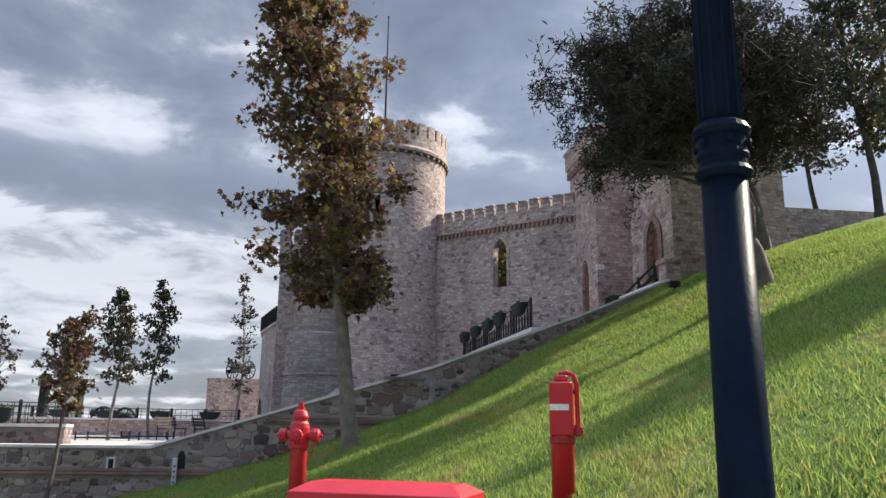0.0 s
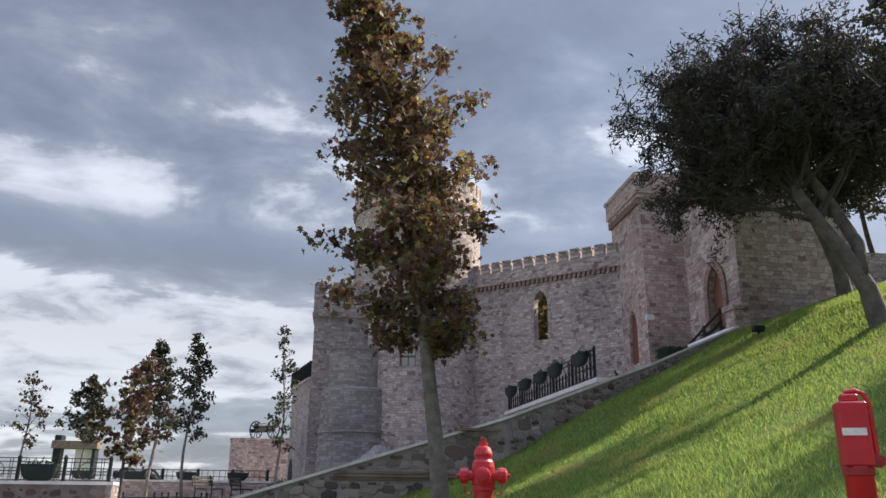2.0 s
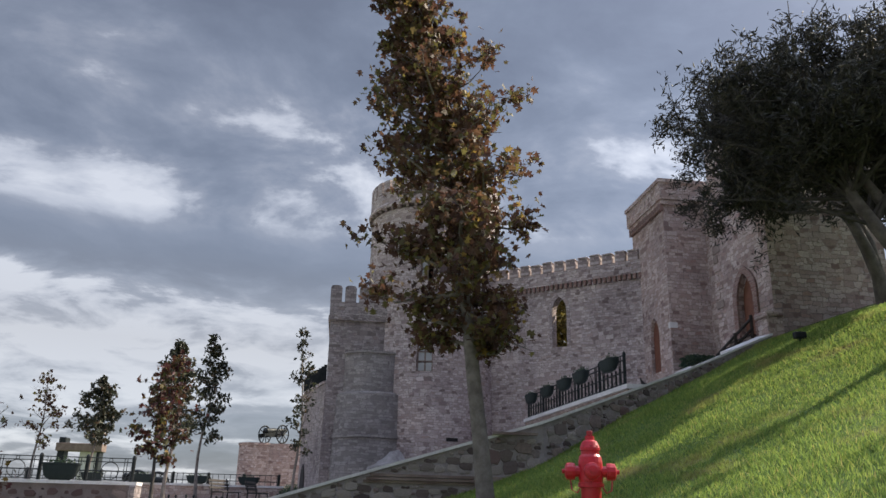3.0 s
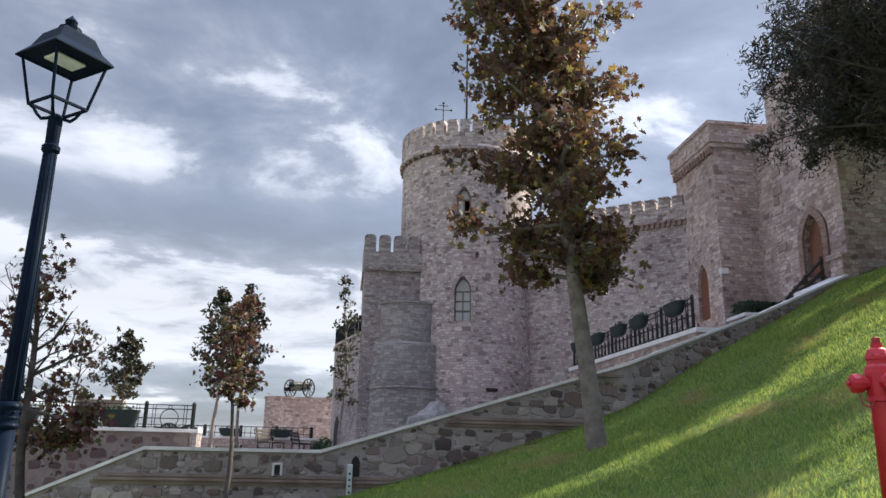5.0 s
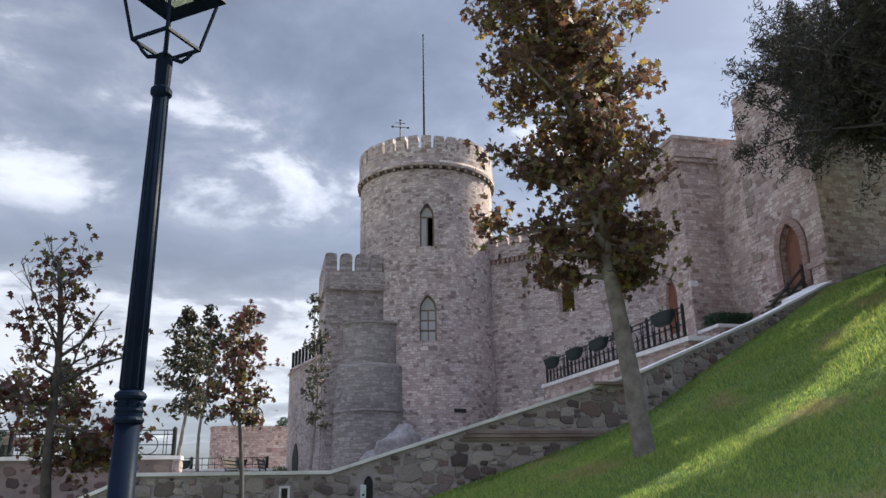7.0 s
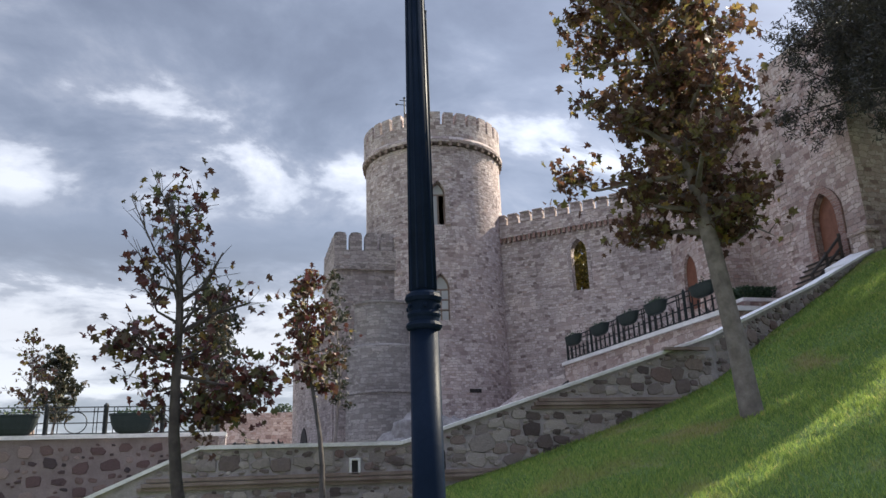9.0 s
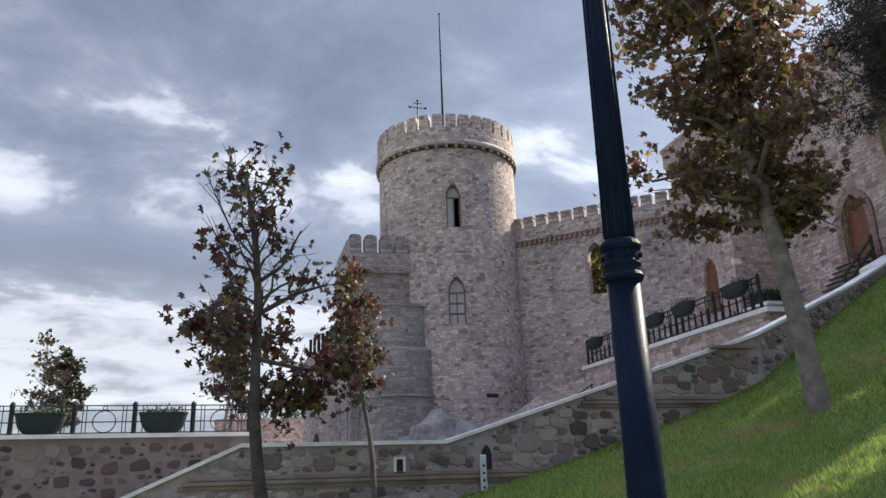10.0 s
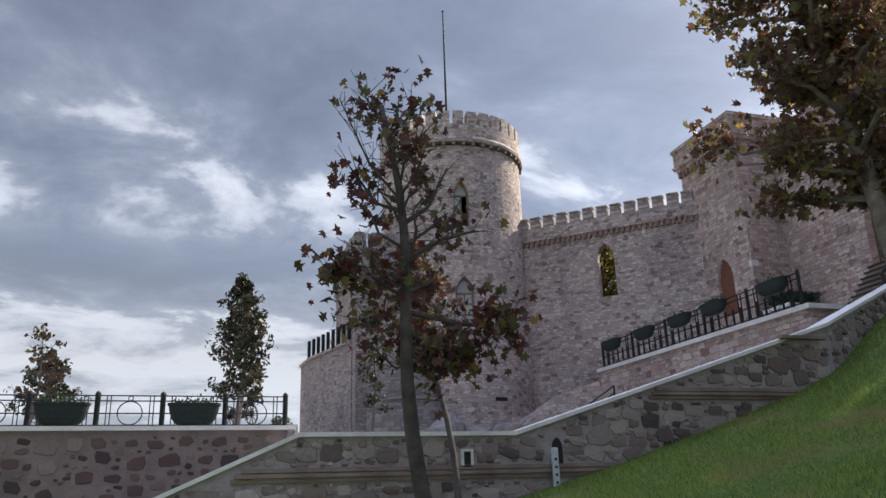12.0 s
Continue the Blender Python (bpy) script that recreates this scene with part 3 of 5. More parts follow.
# square crenellated tower left of the round one
sq = thing("square_tower", None, "square grey stone flank tower with rounded merlons", "tower")
stone("wall", prisms([(-3.15, 38.75), (0.2, 38.75), (0.2, 43.6), (-3.15, 43.6)], 0.4, 9.55), sq, M_OLD)
stone("parapet", prisms([(-3.22, 38.68), (0.2, 38.68), (0.2, 43.6), (-3.22, 43.6)], 9.75, 10.45), sq, M_OLD)
stone("string_course", prisms([(-3.26, 38.64), (0.2, 38.64), (0.2, 43.6), (-3.26, 43.6)], 9.55, 9.75), sq, M_OLD)


def round_merlon(w, d, h):
    bm = bmesh.new()
    o = [(-w / 2, 0), (w / 2, 0), (w / 2, h * 0.84), (w * 0.38, h * 0.96), (0, h), (-w * 0.38, h * 0.96), (-w / 2, h * 0.84)]
    a = [bm.verts.new((x, 0, z)) for x, z in o]
    b = [bm.verts.new((x, d, z)) for x, z in o]
    for i in range(len(o)):
        j = (i + 1) % len(o)
        bm.faces.new((a[i], a[j], b[j], b[i]))
    bm.faces.new(a)
    bm.faces.new(b)
    bmesh.ops.recalc_face_normals(bm, faces=bm.faces[:])
    return bm


mer = stone("merlon", round_merlon(0.55, 0.45, 0.84), sq, M_OLD)
mer.matrix_basis = pose(-2.96, 38.68, 10.45)
spots = [pose(-2.96 + 0.70 * i, 38.68, 10.45) for i in range(1, 4)] + [pose(-3.22, 39.75 + 0.78 * i, 10.45, 0, 0, -90) for i in range(5)]
for m in spots:
    c = mer.copy()
    scene.collection.objects.link(c)
    c.parent, c.matrix_basis = sq, m

# two-stepped round bastion at the foot
bas = thing("bastion", pose(-1.0, 39.3, 0), "low rounded grey stone bastion built in two steps", "bastion")
stone("top_ledge", lathed([(1.40, 7.9), (1.50, 7.9), (1.50, 8.0), (1.40, 8.0)], 40), bas, M_BASTION, (0, 0, 1.5))
stone("upper_wall", lathed([(1.46, 6.0), (1.44, 8.0), (1.2, 8.05), (0.02, 8.1)], 40), bas, M_BASTION, (0, 0, 1.5))
stone("lower_wall", lathed([(1.85, 0.3), (1.78, 4.0), (1.72, 6.0), (1.5, 6.1), (0.02, 6.1)], 40), bas, M_BASTION, (0, 0, 1.7))
stone("moulding", lathed([(1.5, 4.0), (1.83, 4.0), (1.83, 4.16), (1.5, 4.2)], 40), bas, M_BASTION, (0, 0, 1.7))

# lower wing behind
wing = thing("side_wing", None, "lower stone wing with a railed roof and small arched door", "wing")
wing_wall = stone("wall", prisms([(-3.2, 39.4), (-2.0, 39.4), (-1.6, 46.0), (-4.45, 46.0), (-4.3, 43.9)], 0.4, 6.6), wing, M_OLD)
stone("coping", prisms([(-3.28, 39.5), (-2.0, 39.5), (-1.6, 46.0), (-4.55, 46.0), (-4.4, 43.9)], 6.6, 6.72), wing)
d_out = math.degrees(math.atan2(-1.1, -4.5))
wd = part("arched_door", arch_solid(0.9, 2.0, 0.1), M_DARK, wing, "small dark pointed door")
wd.matrix_basis = wall_pose(-4.1 - 0.03, 43.0, 1.0, d_out)
for i in range(9):
    f = i / 8
    part("roof_post", boxed(-3.25 - 1.1 * f - 0.07, -3.25 - 1.1 * f + 0.07, 39.6 + 4.3 * f - 0.07, 39.6 + 4.3 * f + 0.07, 6.72, 7.5), M_IRON, wing)

# curtain wall, running aslant from tower to keep
CW0, CW1 = Vector((4.55, 39.25)), Vector((10.75, 33.75))
CL = (CW1 - CW0).length
CANG = math.degrees(math.atan2(CW1.y - CW0.y, CW1.x - CW0.x))
CP = pose(CW0.x, CW0.y, 0, 0, 0, CANG)
curtain = thing("curtain_wall", CP, "battlemented grey-pink stone curtain wall with brick frieze", "castle wall")
cw = part("wall", boxed(0, CL, 0, 0.42, 0.4, 11.1), M_CASTLE, curtain)
cut(cw, [(arch_solid(0.74, 2.4, 3.0), CP @ pose(4.05, -1.0, 8.35))])
unwrap(cw)
ring = stone("stone_surround", arch_ring(0.74, 2.4, 0.16, 0.1), curtain, M_CASTLE)
ring.matrix_basis = pose(4.05, -0.04, 8.35)
stone("frieze", boxed(0, CL, -0.08, 0.42, 11.36, 11.52), curtain)
stone("parapet", boxed(0, CL, -0.06, 0.5, 11.52, 12.0), curtain, M_CASTLE)
den = stone("dentil", boxed(0, 0.125, -0.12, 0.1, 11.12, 11.37), curtain, M_BAND)
for i in range(1, 34):
    c = den.copy()
    scene.collection.objects.link(c)
    c.parent, c.matrix_basis = curtain, pose(CL * i / 34, 0, 0)
stone("wall_head", boxed(0, CL, 0.02, 0.42, 11.1, 11.36), curtain, M_CASTLE)


def step_merlon(w, d, h):
    bm = bmesh.new()
    box(bm, -w / 2, w / 2, 0, d, 0, h * 0.82, 0.03)
    box(bm, -w * 0.53, w * 0.53, -0.04, d + 0.04, h * 0.82 + 0.002, h, 0.04)
    return bm


cm = stone("merlon", step_merlon(0.49, 0.4, 0.54), curtain, M_CASTLE)
cm.matrix_basis = pose(0.35, -0.05, 12.0)
for i in range(1, 13):
    c = cm.copy()
    scene.collection.objects.link(c)
    c.parent, c.matrix_basis = curtain, pose(0.35 + 0.62 * i, -0.05, 12.0 + random.uniform(-0.03, 0.03), 0, random.uniform(-2, 2), 0)

# keep: square gate tower
keep = thing("keep_tower", None, "tall square stone keep tower with overhanging parapet", "tower")
kw = part("wall", prisms([(10.6, 31.0), (13.9, 31.0), (13.9, 34.6), (10.6, 34.6)], 3.0, 13.55), M_KEEP, keep)
cut(kw, [(arch_solid(0.95, 2.35, 0.9), wall_pose(10.45, 32.65, 6.65, 180))])
unwrap(kw)
dr = part("door_leaf", arch_solid(0.93, 2.33, 0.08), M_WOOD, keep, "red-brown pointed wooden door")
dr.matrix_basis = wall_pose(10.74, 32.65, 6.66, 180)
stone("corbel_table", prisms([(10.48, 30.88), (14.0, 30.88), (14.0, 34.7), (10.48, 34.7)], 13.55, 13.75), keep, M_KEEP)
stone("parapet", prisms([(10.42, 30.82), (14.06, 30.82), (14.06, 34.76), (10.42, 34.76)], 13.75, 14.5), keep, M_KEEP)
stone("parapet_cap", prisms([(10.36, 30.76), (14.12, 30.76), (14.12, 34.82), (10.36, 34.82)], 14.5, 14.66), keep, M_KEEP)
kd = stone("corbel", boxed(-0.06, 0.06, -0.1, 0.1, 0, 0.28), keep, M_BAND)
kd.matrix_basis = pose(10.5, 31.0, 13.27, 0, 0, 90)
for i in range(1, 14):
    c = kd.copy()
    scene.collection.objects.link(c)
    c.parent, c.matrix_basis = keep, pose(10.54, 31.0 + 0.27 * i, 13.27, 0, 0, 90)
for i in range(8):
    stone("slot_panel", boxed(10.40, 10.425, 31.05 + 0.47 * i, 31.18 + 0.47 * i, 13.9, 14.3), keep, M_KEEP)
for i in range(8):
    stone("slot_panel", boxed(10.65 + 0.45 * i, 10.78 + 0.45 * i, 30.80, 30.825, 13.9, 14.3), keep, M_KEEP)

# gatehouse with the second pointed door
gate = thing("gatehouse", None, "warm rubble stone gatehouse with pointed brick doorway", "gatehouse")
gw = part("wall", prisms([(10.45, 23.1), (14.4, 23.1), (14.4, 31.0), (12.4, 31.0), (12.4, 26.6), (10.45, 26.6)], 3.0, 14.0), M_KEEP, gate)
cut(gw, [(arch_solid(1.0, 2.2, 0.9), wall_pose(10.3, 24.65, 6.45, 180))])
unwrap(gw)
dr = part("door_leaf", arch_solid(0.98, 2.18, 0.08), M_WOOD, gate, "red-brown pointed wooden door")
dr.matrix_basis = wall_pose(10.62, 24.65, 6.46, 180)
rg = stone("brick_surround", arch_ring(1.02, 2.2, 0.26, 0.16), gate, M_BAND)
rg.matrix_basis = wall_pose(10.38, 24.65, 6.45, 180)
stone("pedestal", boxed(10.0, 10.5, 22.75, 23.35, 5.6, 6.75, 0.03), gate, M_KEEP)
stone("pedestal_cap", boxed(9.93, 10.5, 22.68, 23.42, 6.754, 6.92, 0.03), gate, M_KEEP)
low_wall = thing("wall_east", None, "low rough stone boundary wall behind the lawn", "wall", kind="structure")
stone("wall", prisms([(14.42, 23.3), (34, 23.3), (34, 23.8), (14.42, 23.8)], 3.0, 8.95), low_wall, M_CASTLE)

# far bastion with the cannon
far_b = thing("gun_bastion", None, "pale stone gun platform with round corner", "bastion")
stone("round_corner", lathed([(1.2, 0.3), (1.2, 4.6), (1.26, 4.62), (1.26, 4.76), (0.02, 4.76)], 28, -7.7, 55.7), far_b, M_KEEP, (-7.7, 55.7, 1.2))
stone("wall", prisms([(-7.7, 54.9), (-3.5, 54.6), (-3.5, 58), (-7.7, 58)], 0.3, 4.75), far_b, M_KEEP)


# ---- front stair walls ----
BX, BZ = -4.27, 1.07


def coping_z(x):
    if x < -7.7:
        return BZ + (x + 7.7) * 0.44
    if x < BX:
        return BZ
    if x < BEND:
        return BZ + (x - BX) * 0.305
    if x < 6.64:
        return BZ + (BEND - BX) * 0.305 + (x - BEND) * 0.386
    return BZ + (BEND - BX) * 0.305 + (6.64 - BEND) * 0.386 + (x - 6.64) * 0.43


front = thing("wall_front", None, "rubble stone stair wall with pale coping and moulded bands", "wall", kind="structure")
XS = [-16, -7.7, BX, BEND, 6.64, 8.5, 10.05]
bmf = bmesh.new()
for a, b in zip(XS, XS[1:]):
    prism(bmf, [(a, wall_y(a)), (b, wall_y(b)), (b, wall_y(b) + 0.45), (a, wall_y(a) + 0.45)], -3.0, lambda x, y: coping_z(x) - 0.065)
part("wall", bmf, M_MORTAR, front)
for a, b in zip(XS, XS[1:]):
    deep = 0.85 if a > 8 else 0.51
    part("coping", prisms([(a, wall_y(a) - 0.06), (b, wall_y(b) - 0.06), (b, wall_y(b) + deep), (a, wall_y(a) + deep)], lambda x, y: coping_z(x) - 0.065, lambda x, y: coping_z(x) + max(0.0, 0.09 * (y - wall_y(x)) if x > 6.63 and deep > 0.6 else 0.0)), M_COPING, front, "pale cut coping stone")
# stair landing stub in front with flat ledge
part("landing_coping", prisms([(1.1, WY - 0.18), (2.12, WY - 0.18), (2.12, WY - 0.06), (1.1, WY - 0.06)], 2.72, 2.78), M_BANDSTONE, front)

terr = thing("wall_terrace", None, "pale mortar wall with scattered dark red stones", "wall", kind="structure")
TY = 23.0
part("wall", prisms([(-40, TY), (-7.4, TY), (-7.4, TY + 0.5), (-40, TY + 0.5)], -3, 1.45), M_PINK_MORTAR, terr)
part("coping", prisms([(-40, TY - 0.06), (-7.32, TY - 0.06), (-7.32, TY + 0.56), (-40, TY + 0.56)], 1.45, 1.53), M_COPING, terr)
stone("end_pier", boxed(-7.5, -7.33, TY - 0.08, TY + 0.58, 0.9, 1.44, 0.02), terr, M_OLD)
bmp = prisms([(-7.45, 19.86), (10.3, 19.86), (10.3, 60), (-7.45, 60)], -2.5, 1.0)
prism(bmp, [(-40, 23.52), (-7.45, 23.52), (-7.45, 60), (-40, 60)], -2.5, 1.0)
pav = link_mesh("pavement_terrace", bmp, M_PAVE)
tagged(pav, "pale stone paving of the castle terrace", "paving", kind="structure")

# upper terrace beside the stair, with railing
up_t = thing("upper_terrace", None, "stone stair landing wall with pale ledge", "terrace wall")
UT = [(5.95, 23.6), (12.5, 23.6), (12.5, 33.9), (5.3, 33.9)]
stone("wall", prisms(UT, 0.9, 4.55), up_t, M_KEEP)
part("ledge", prisms([(5.85, 23.5), (12.5, 23.5), (12.5, 33.95), (5.2, 33.95)], 4.55, 4.68), M_COPING, up_t)

# lamp posts
def street_lamp(m):
    ob = thing("street_lamp", m, "dark blue-black cast iron lamp post with square lantern", "street lamp", "lamp posts along the path")
    part("base", lathed([(0.15, -0.5), (0.15, 0.05), (0.12, 0.14), (0.095, 0.2)], 20), M_LAMP, ob)
    part("lower_post", lathed([(0.084, 0.15), (0.078, 0.6), (0.071, 1.6)], 20), M_LAMP, ob, smooth=True)
    part("collar", lathed([(0.071, 1.60), (0.082, 1.605), (0.089, 1.62), (0.082, 1.635), (0.075, 1.64), (0.075, 1.66), (0.079, 1.665), (0.082, 1.675), (0.079, 1.685), (0.075, 1.69), (0.075, 1.735), (0.084, 1.74), (0.091, 1.757), (0.084, 1.775), (0.064, 1.79)], 24), M_LAMP, ob)
    for k in range(6):
        part("bolt", lathed([(0.012, 0.0), (0.012, 0.014), (0.0, 0.018)], 8), M_LAMP, ob).matrix_basis = pose(0, 0, 1.712, 0, 0, 60 * k + 30) @ pose(0.074, 0, 0, 0, 90, 0)
    part("upper_post", lathed([(0.064, 1.78), (0.057, 2.6), (0.048, 3.72)], 20), M_LAMP, ob, smooth=True)
    for k in range(10):
        a = 2 * math.pi * k / 10
        part("flute", tubed([(0.063 * math.cos(a), 0.063 * math.sin(a), 1.80), (0.047 * math.cos(a), 0.047 * math.sin(a), 3.70)], [0.007, 0.005], 5), M_LAMP, ob)
    part("neck", lathed([(0.05, 3.70), (0.068, 3.72), (0.068, 3.755), (0.05, 3.775), (0.054, 3.96), (0.05, 4.0)], 16), M_LAMP, ob, smooth=False)
    lan = part("lantern", lathed([(0.05, 3.985), (0.06, 4.0), (0.03, 4.03)], 12), M_LAMP, ob)
    for sx, sy in ((1, 1), (1, -1), (-1, 1), (-1, -1)):
        part("bracket", tubed([(0.03 * sx, 0.03 * sy, 4.0), (0.075 * sx, 0.075 * sy, 3.985), (0.10 * sx, 0.10 * sy, 4.02), (0.12 * sx, 0.12 * sy, 4.065), (0.15 * sx, 0.15 * sy, 4.10)], [0.014, 0.015, 0.013, 0.012, 0.012], 7), M_LAMP, lan)
        part("rib", tubed([(0.15 * sx, 0.15 * sy, 4.09), (0.222 * sx, 0.222 * sy, 4.50)], 0.0125, 6), M_LAMP, lan)
    for k in range(4):
        b = part("lower_rail", boxed(-0.155, 0.155, 0.14, 0.16, 4.085, 4.11, 0.003), M_LAMP, lan)
        b.matrix_basis = pose(0, 0, 0, 0, 0, 90 * k)
    bm = bmesh.new()
    sides = ((-1, -1), (1, -1), (1, 1), (-1, 1))
    rings = [[bm.verts.new((sx * w, sy * w, z)) for sx, sy in sides] for w, z in ((0.235, 4.515), (0.262, 4.50), (0.262, 4.512), (0.19, 4.60), (0.14, 4.72), (0.09, 4.76))]
    for p, q in zip(rings, rings[1:]):
        for i in range(4):
            bm.faces.new((p[i], p[(i + 1) % 4], q[(i + 1) % 4], q[i]))
    bm.faces.new(rings[0][::-1])
    bm.faces.new(rings[-1])
    bmesh.ops.recalc_face_normals(bm, faces=bm.faces[:])
    part("roof", bm, M_LAMP, lan)
    part("finial", lathed([(0.09, 4.755), (0.09, 4.79), (0.04, 4.81), (0.05, 4.86), (0.0, 4.92)], 12), M_LAMP, lan)
    part("lamp_unit", boxed(-0.13, 0.13, -0.09, 0.09, 4.488, 4.512, 0.008), M_STEEL, lan, "pale flat lamp glass")
    return ob


lamp = street_lamp(pose(-6.25, 8.95, -0.55, 0, 0, 53))
copy_thing(lamp, pose(1.175, 2.2, 0.68, 0, 0, 50))


# ---- red fire equipment ----
def hydrant(m):
    ob = thing("fire_hydrant", m, "red painted pillar fire hydrant with two side outlets", "fire hydrant")
    part("barrel", lathed([(0.078, -0.3), (0.078, 0.60), (0.082, 0.62)], 20), M_RED, ob, smooth=True)
    part("flange", lathed([(0.08, 0.60), (0.10, 0.605), (0.10, 0.635), (0.088, 0.64)], 20), M_RED, ob)
    part("bonnet", lathed([(0.088, 0.635), (0.094, 0.66), (0.094, 0.79), (0.086, 0.83), (0.07, 0.85), (0.07, 0.875), (0.078, 0.88), (0.078, 0.90), (0.06, 0.945), (0.036, 0.96), (0.036, 0.99), (0.0, 0.995)], 20), M_RED, ob)
    for k in range(8):
        part("bolt", lathed([(0.010, 0.0), (0.010, 0.014), (0.0, 0.016)], 6), M_RED_DARK, ob).matrix_basis = pose(0, 0, 0.90, 0, 0, 45 * k) @ pose(0.067, 0, 0)
    part("spindle", boxed(-0.022, 0.022, -0.022, 0.022, 0.99, 1.03, 0.004), M_RED_DARK, ob)
    for turn, reach in ((0, 0.125), (180, 0.125), (-90, 0.10)):
        o = part("outlet", lathed([(0.042, 0.0), (0.042, reach * 0.5), (0.062, reach * 0.5), (0.066, reach * 0.7), (0.062, reach), (0.04, reach + 0.012), (0.018, reach + 0.014), (0.018, reach + 0.035), (0.0, reach + 0.036)], 12), M_RED, ob)
        o.matrix_basis = pose(0, 0, 0.72, 0, 0, turn) @ pose(0.06, 0, 0, 0, 90, 0)
    for s in (1, -1):
        part("chain", tubed([(0.16 * s, -0.03, 0.66), (0.15 * s, -0.05, 0.58), (0.11 * s, -0.07, 0.56), (0.085 * s, -0.06, 0.6)], 0.006, 5), M_RED_DARK, ob)
    return ob


hydrant(pose(-0.345, 7.72, 0.72, 0, 0, -12))


def monitor_post(m):
    """Square-headed red standpipe with a folded crank lever."""
    ob = thing("standpipe", m, "red painted indicator standpipe with folded lever and label", "standpipe")
    part("post", lathed([(0.085, -0.4), (0.085, 0.55), (0.09, 0.56)], 20), M_RED, ob, smooth=True)
    part("head", boxed(-0.085, 0.085, -0.085, 0.085, 0.555, 0.95, 0.012), M_RED, ob)
    part("nut", boxed(-0.05, 0.05, -0.045, 0.045, 0.95, 1.0, 0.01), M_RED, ob)
    part("sleeve", lathed([(0.088, 0.50), (0.094, 0.505), (0.094, 0.55), (0.086, 0.556)], 20), M_RED_DARK, ob)
    for z in (0.62, 0.88):
        part("hinge", lathed([(0.016, -0.02), (0.02, 0.0), (0.016, 0.03)], 8), M_RED_DARK, ob).matrix_basis = pose(0.085, 0, z, 0, 90, 0)
    part("label_plate", boxed(-0.08, 0.06, -0.092, -0.085, 0.74, 0.785), M_STEEL, ob, "small silver label plate")
    part("lever", tubed([(-0.02, 0, 1.01), (0.04, 0, 1.02), (0.09, 0, 1.0), (0.112, 0, 0.94), (0.115, 0, 0.75), (0.118, 0, 0.60)], 0.018, 8), M_RED, ob)
    part("lever_eye", lathed([(0.03, -0.03), (0.04, -0.02), (0.04, 0.03), (0.0, 0.035)], 10), M_RED_DARK, ob).matrix_basis = pose(0.118, 0, 0.59, 90)
    return ob


monitor_post(pose(1.655, 5.74, 0.92, 0, 0, -22))


def hose_box(m):
    ob = thing("hose_cabinet", m, "red painted metal hose cabinet with hipped lid", "hose cabinet")
    part("body", boxed(-0.46, 0.46, -0.2, 0.2, -0.75, 0.0, 0.008), M_RED, ob)
    bm = bmesh.new()
    lo = [(-0.5, -0.25, -0.05), (0.5, -0.25, -0.05), (0.5, 0.25, -0.05), (-0.5, 0.25, -0.05)]
    mid = [(x, y, 0.01) for x, y, z in lo]
    hi = [(-0.42, -0.12, 0.06), (0.42, -0.12, 0.06), (0.42, 0.12, 0.06), (-0.42, 0.12, 0.06)]
    L = [[bm.verts.new(v) for v in q] for q in (lo, mid, hi)]
    for p, q in zip(L, L[1:]):
        for i in range(4):
            bm.faces.new((p[i], p[(i + 1) % 4], q[(i + 1) % 4], q[i]))
    bm.faces.new(L[0][::-1])
    bm.faces.new(L[2])
    bmesh.ops.bevel(bm, geom=bm.edges[:], offset=0.004, segments=1, affect="EDGES")
    part("lid", bm, M_RED, ob)
    for x in (-0.4, 0.4):
        part("leg", boxed(x - 0.02, x + 0.02, -0.15, 0.15, -1.0, -0.75), M_RED_DARK, ob)
    return ob


hose_box(pose(0.30, 4.58, 1.155, 0, 0, -24))


# ---- trees ----
def leaf_mesh(name, centres, size, mat, parent, rng, droop=0.3, slim=0.78, lobed=False):
    """One leaf a centre, folded along its rib; plain, or lobed like a plane leaf."""
    c = np.asarray(centres)
    n = len(c)
    d = rng.normal(size=(n, 3))
    d[:, 2] -= droop
    d /= np.linalg.norm(d, axis=1)[:, None]
    a = np.cross(d, rng.normal(size=(n, 3)))
    a /= np.linalg.norm(a, axis=1)[:, None]
    nn = np.cross(d, a)
    s = size * rng.uniform(0.6, 1.35, n)[:, None]
    if lobed:
        half = ((-0.28, 0.40), (-0.10, 0.20), (0.10, 0.52), (0.16, 0.17))
        outline = [(-0.5, 0.0)] + list(half) + [(0.5, 0.0)] + [(u, -v) for u, v in half[::-1]]
        verts = np.stack([c + d * s * u + a * s * v + nn * s * abs(v) * 0.3 for u, v in outline], 1).reshape(-1, 3)
        idx = np.arange(n)[:, None] * 10
        faces = np.concatenate([idx + np.array([[0, 1, 2, 3, 4, 5]]), idx + np.array([[0, 5, 6, 7, 8, 9]])])
        return tagged(from_arrays(name, verts.tolist(), faces.tolist(), mat, parent), kind="stuff")
    base = c - d * s * 0.5
    tip = c + d * s * 0.5
    l = c + a * s * slim * 0.5 + nn * s * 0.14
    r = c - a * s * slim * 0.5 + nn * s * 0.14
    verts = np.stack([base, l, tip, r], 1).reshape(-1, 3)
    idx = np.arange(n) * 4
    faces = np.concatenate([np.stack([idx, idx + 1, idx + 2], 1), np.stack([idx, idx + 2, idx + 3], 1)])
    me = bpy.data.meshes.new(name)
    me.from_pydata(verts.tolist(), [], faces.tolist())
    me.materials.append(mat)
    ob = new(name, me)
    ob.parent = parent
    return tagged(ob, kind="stuff")


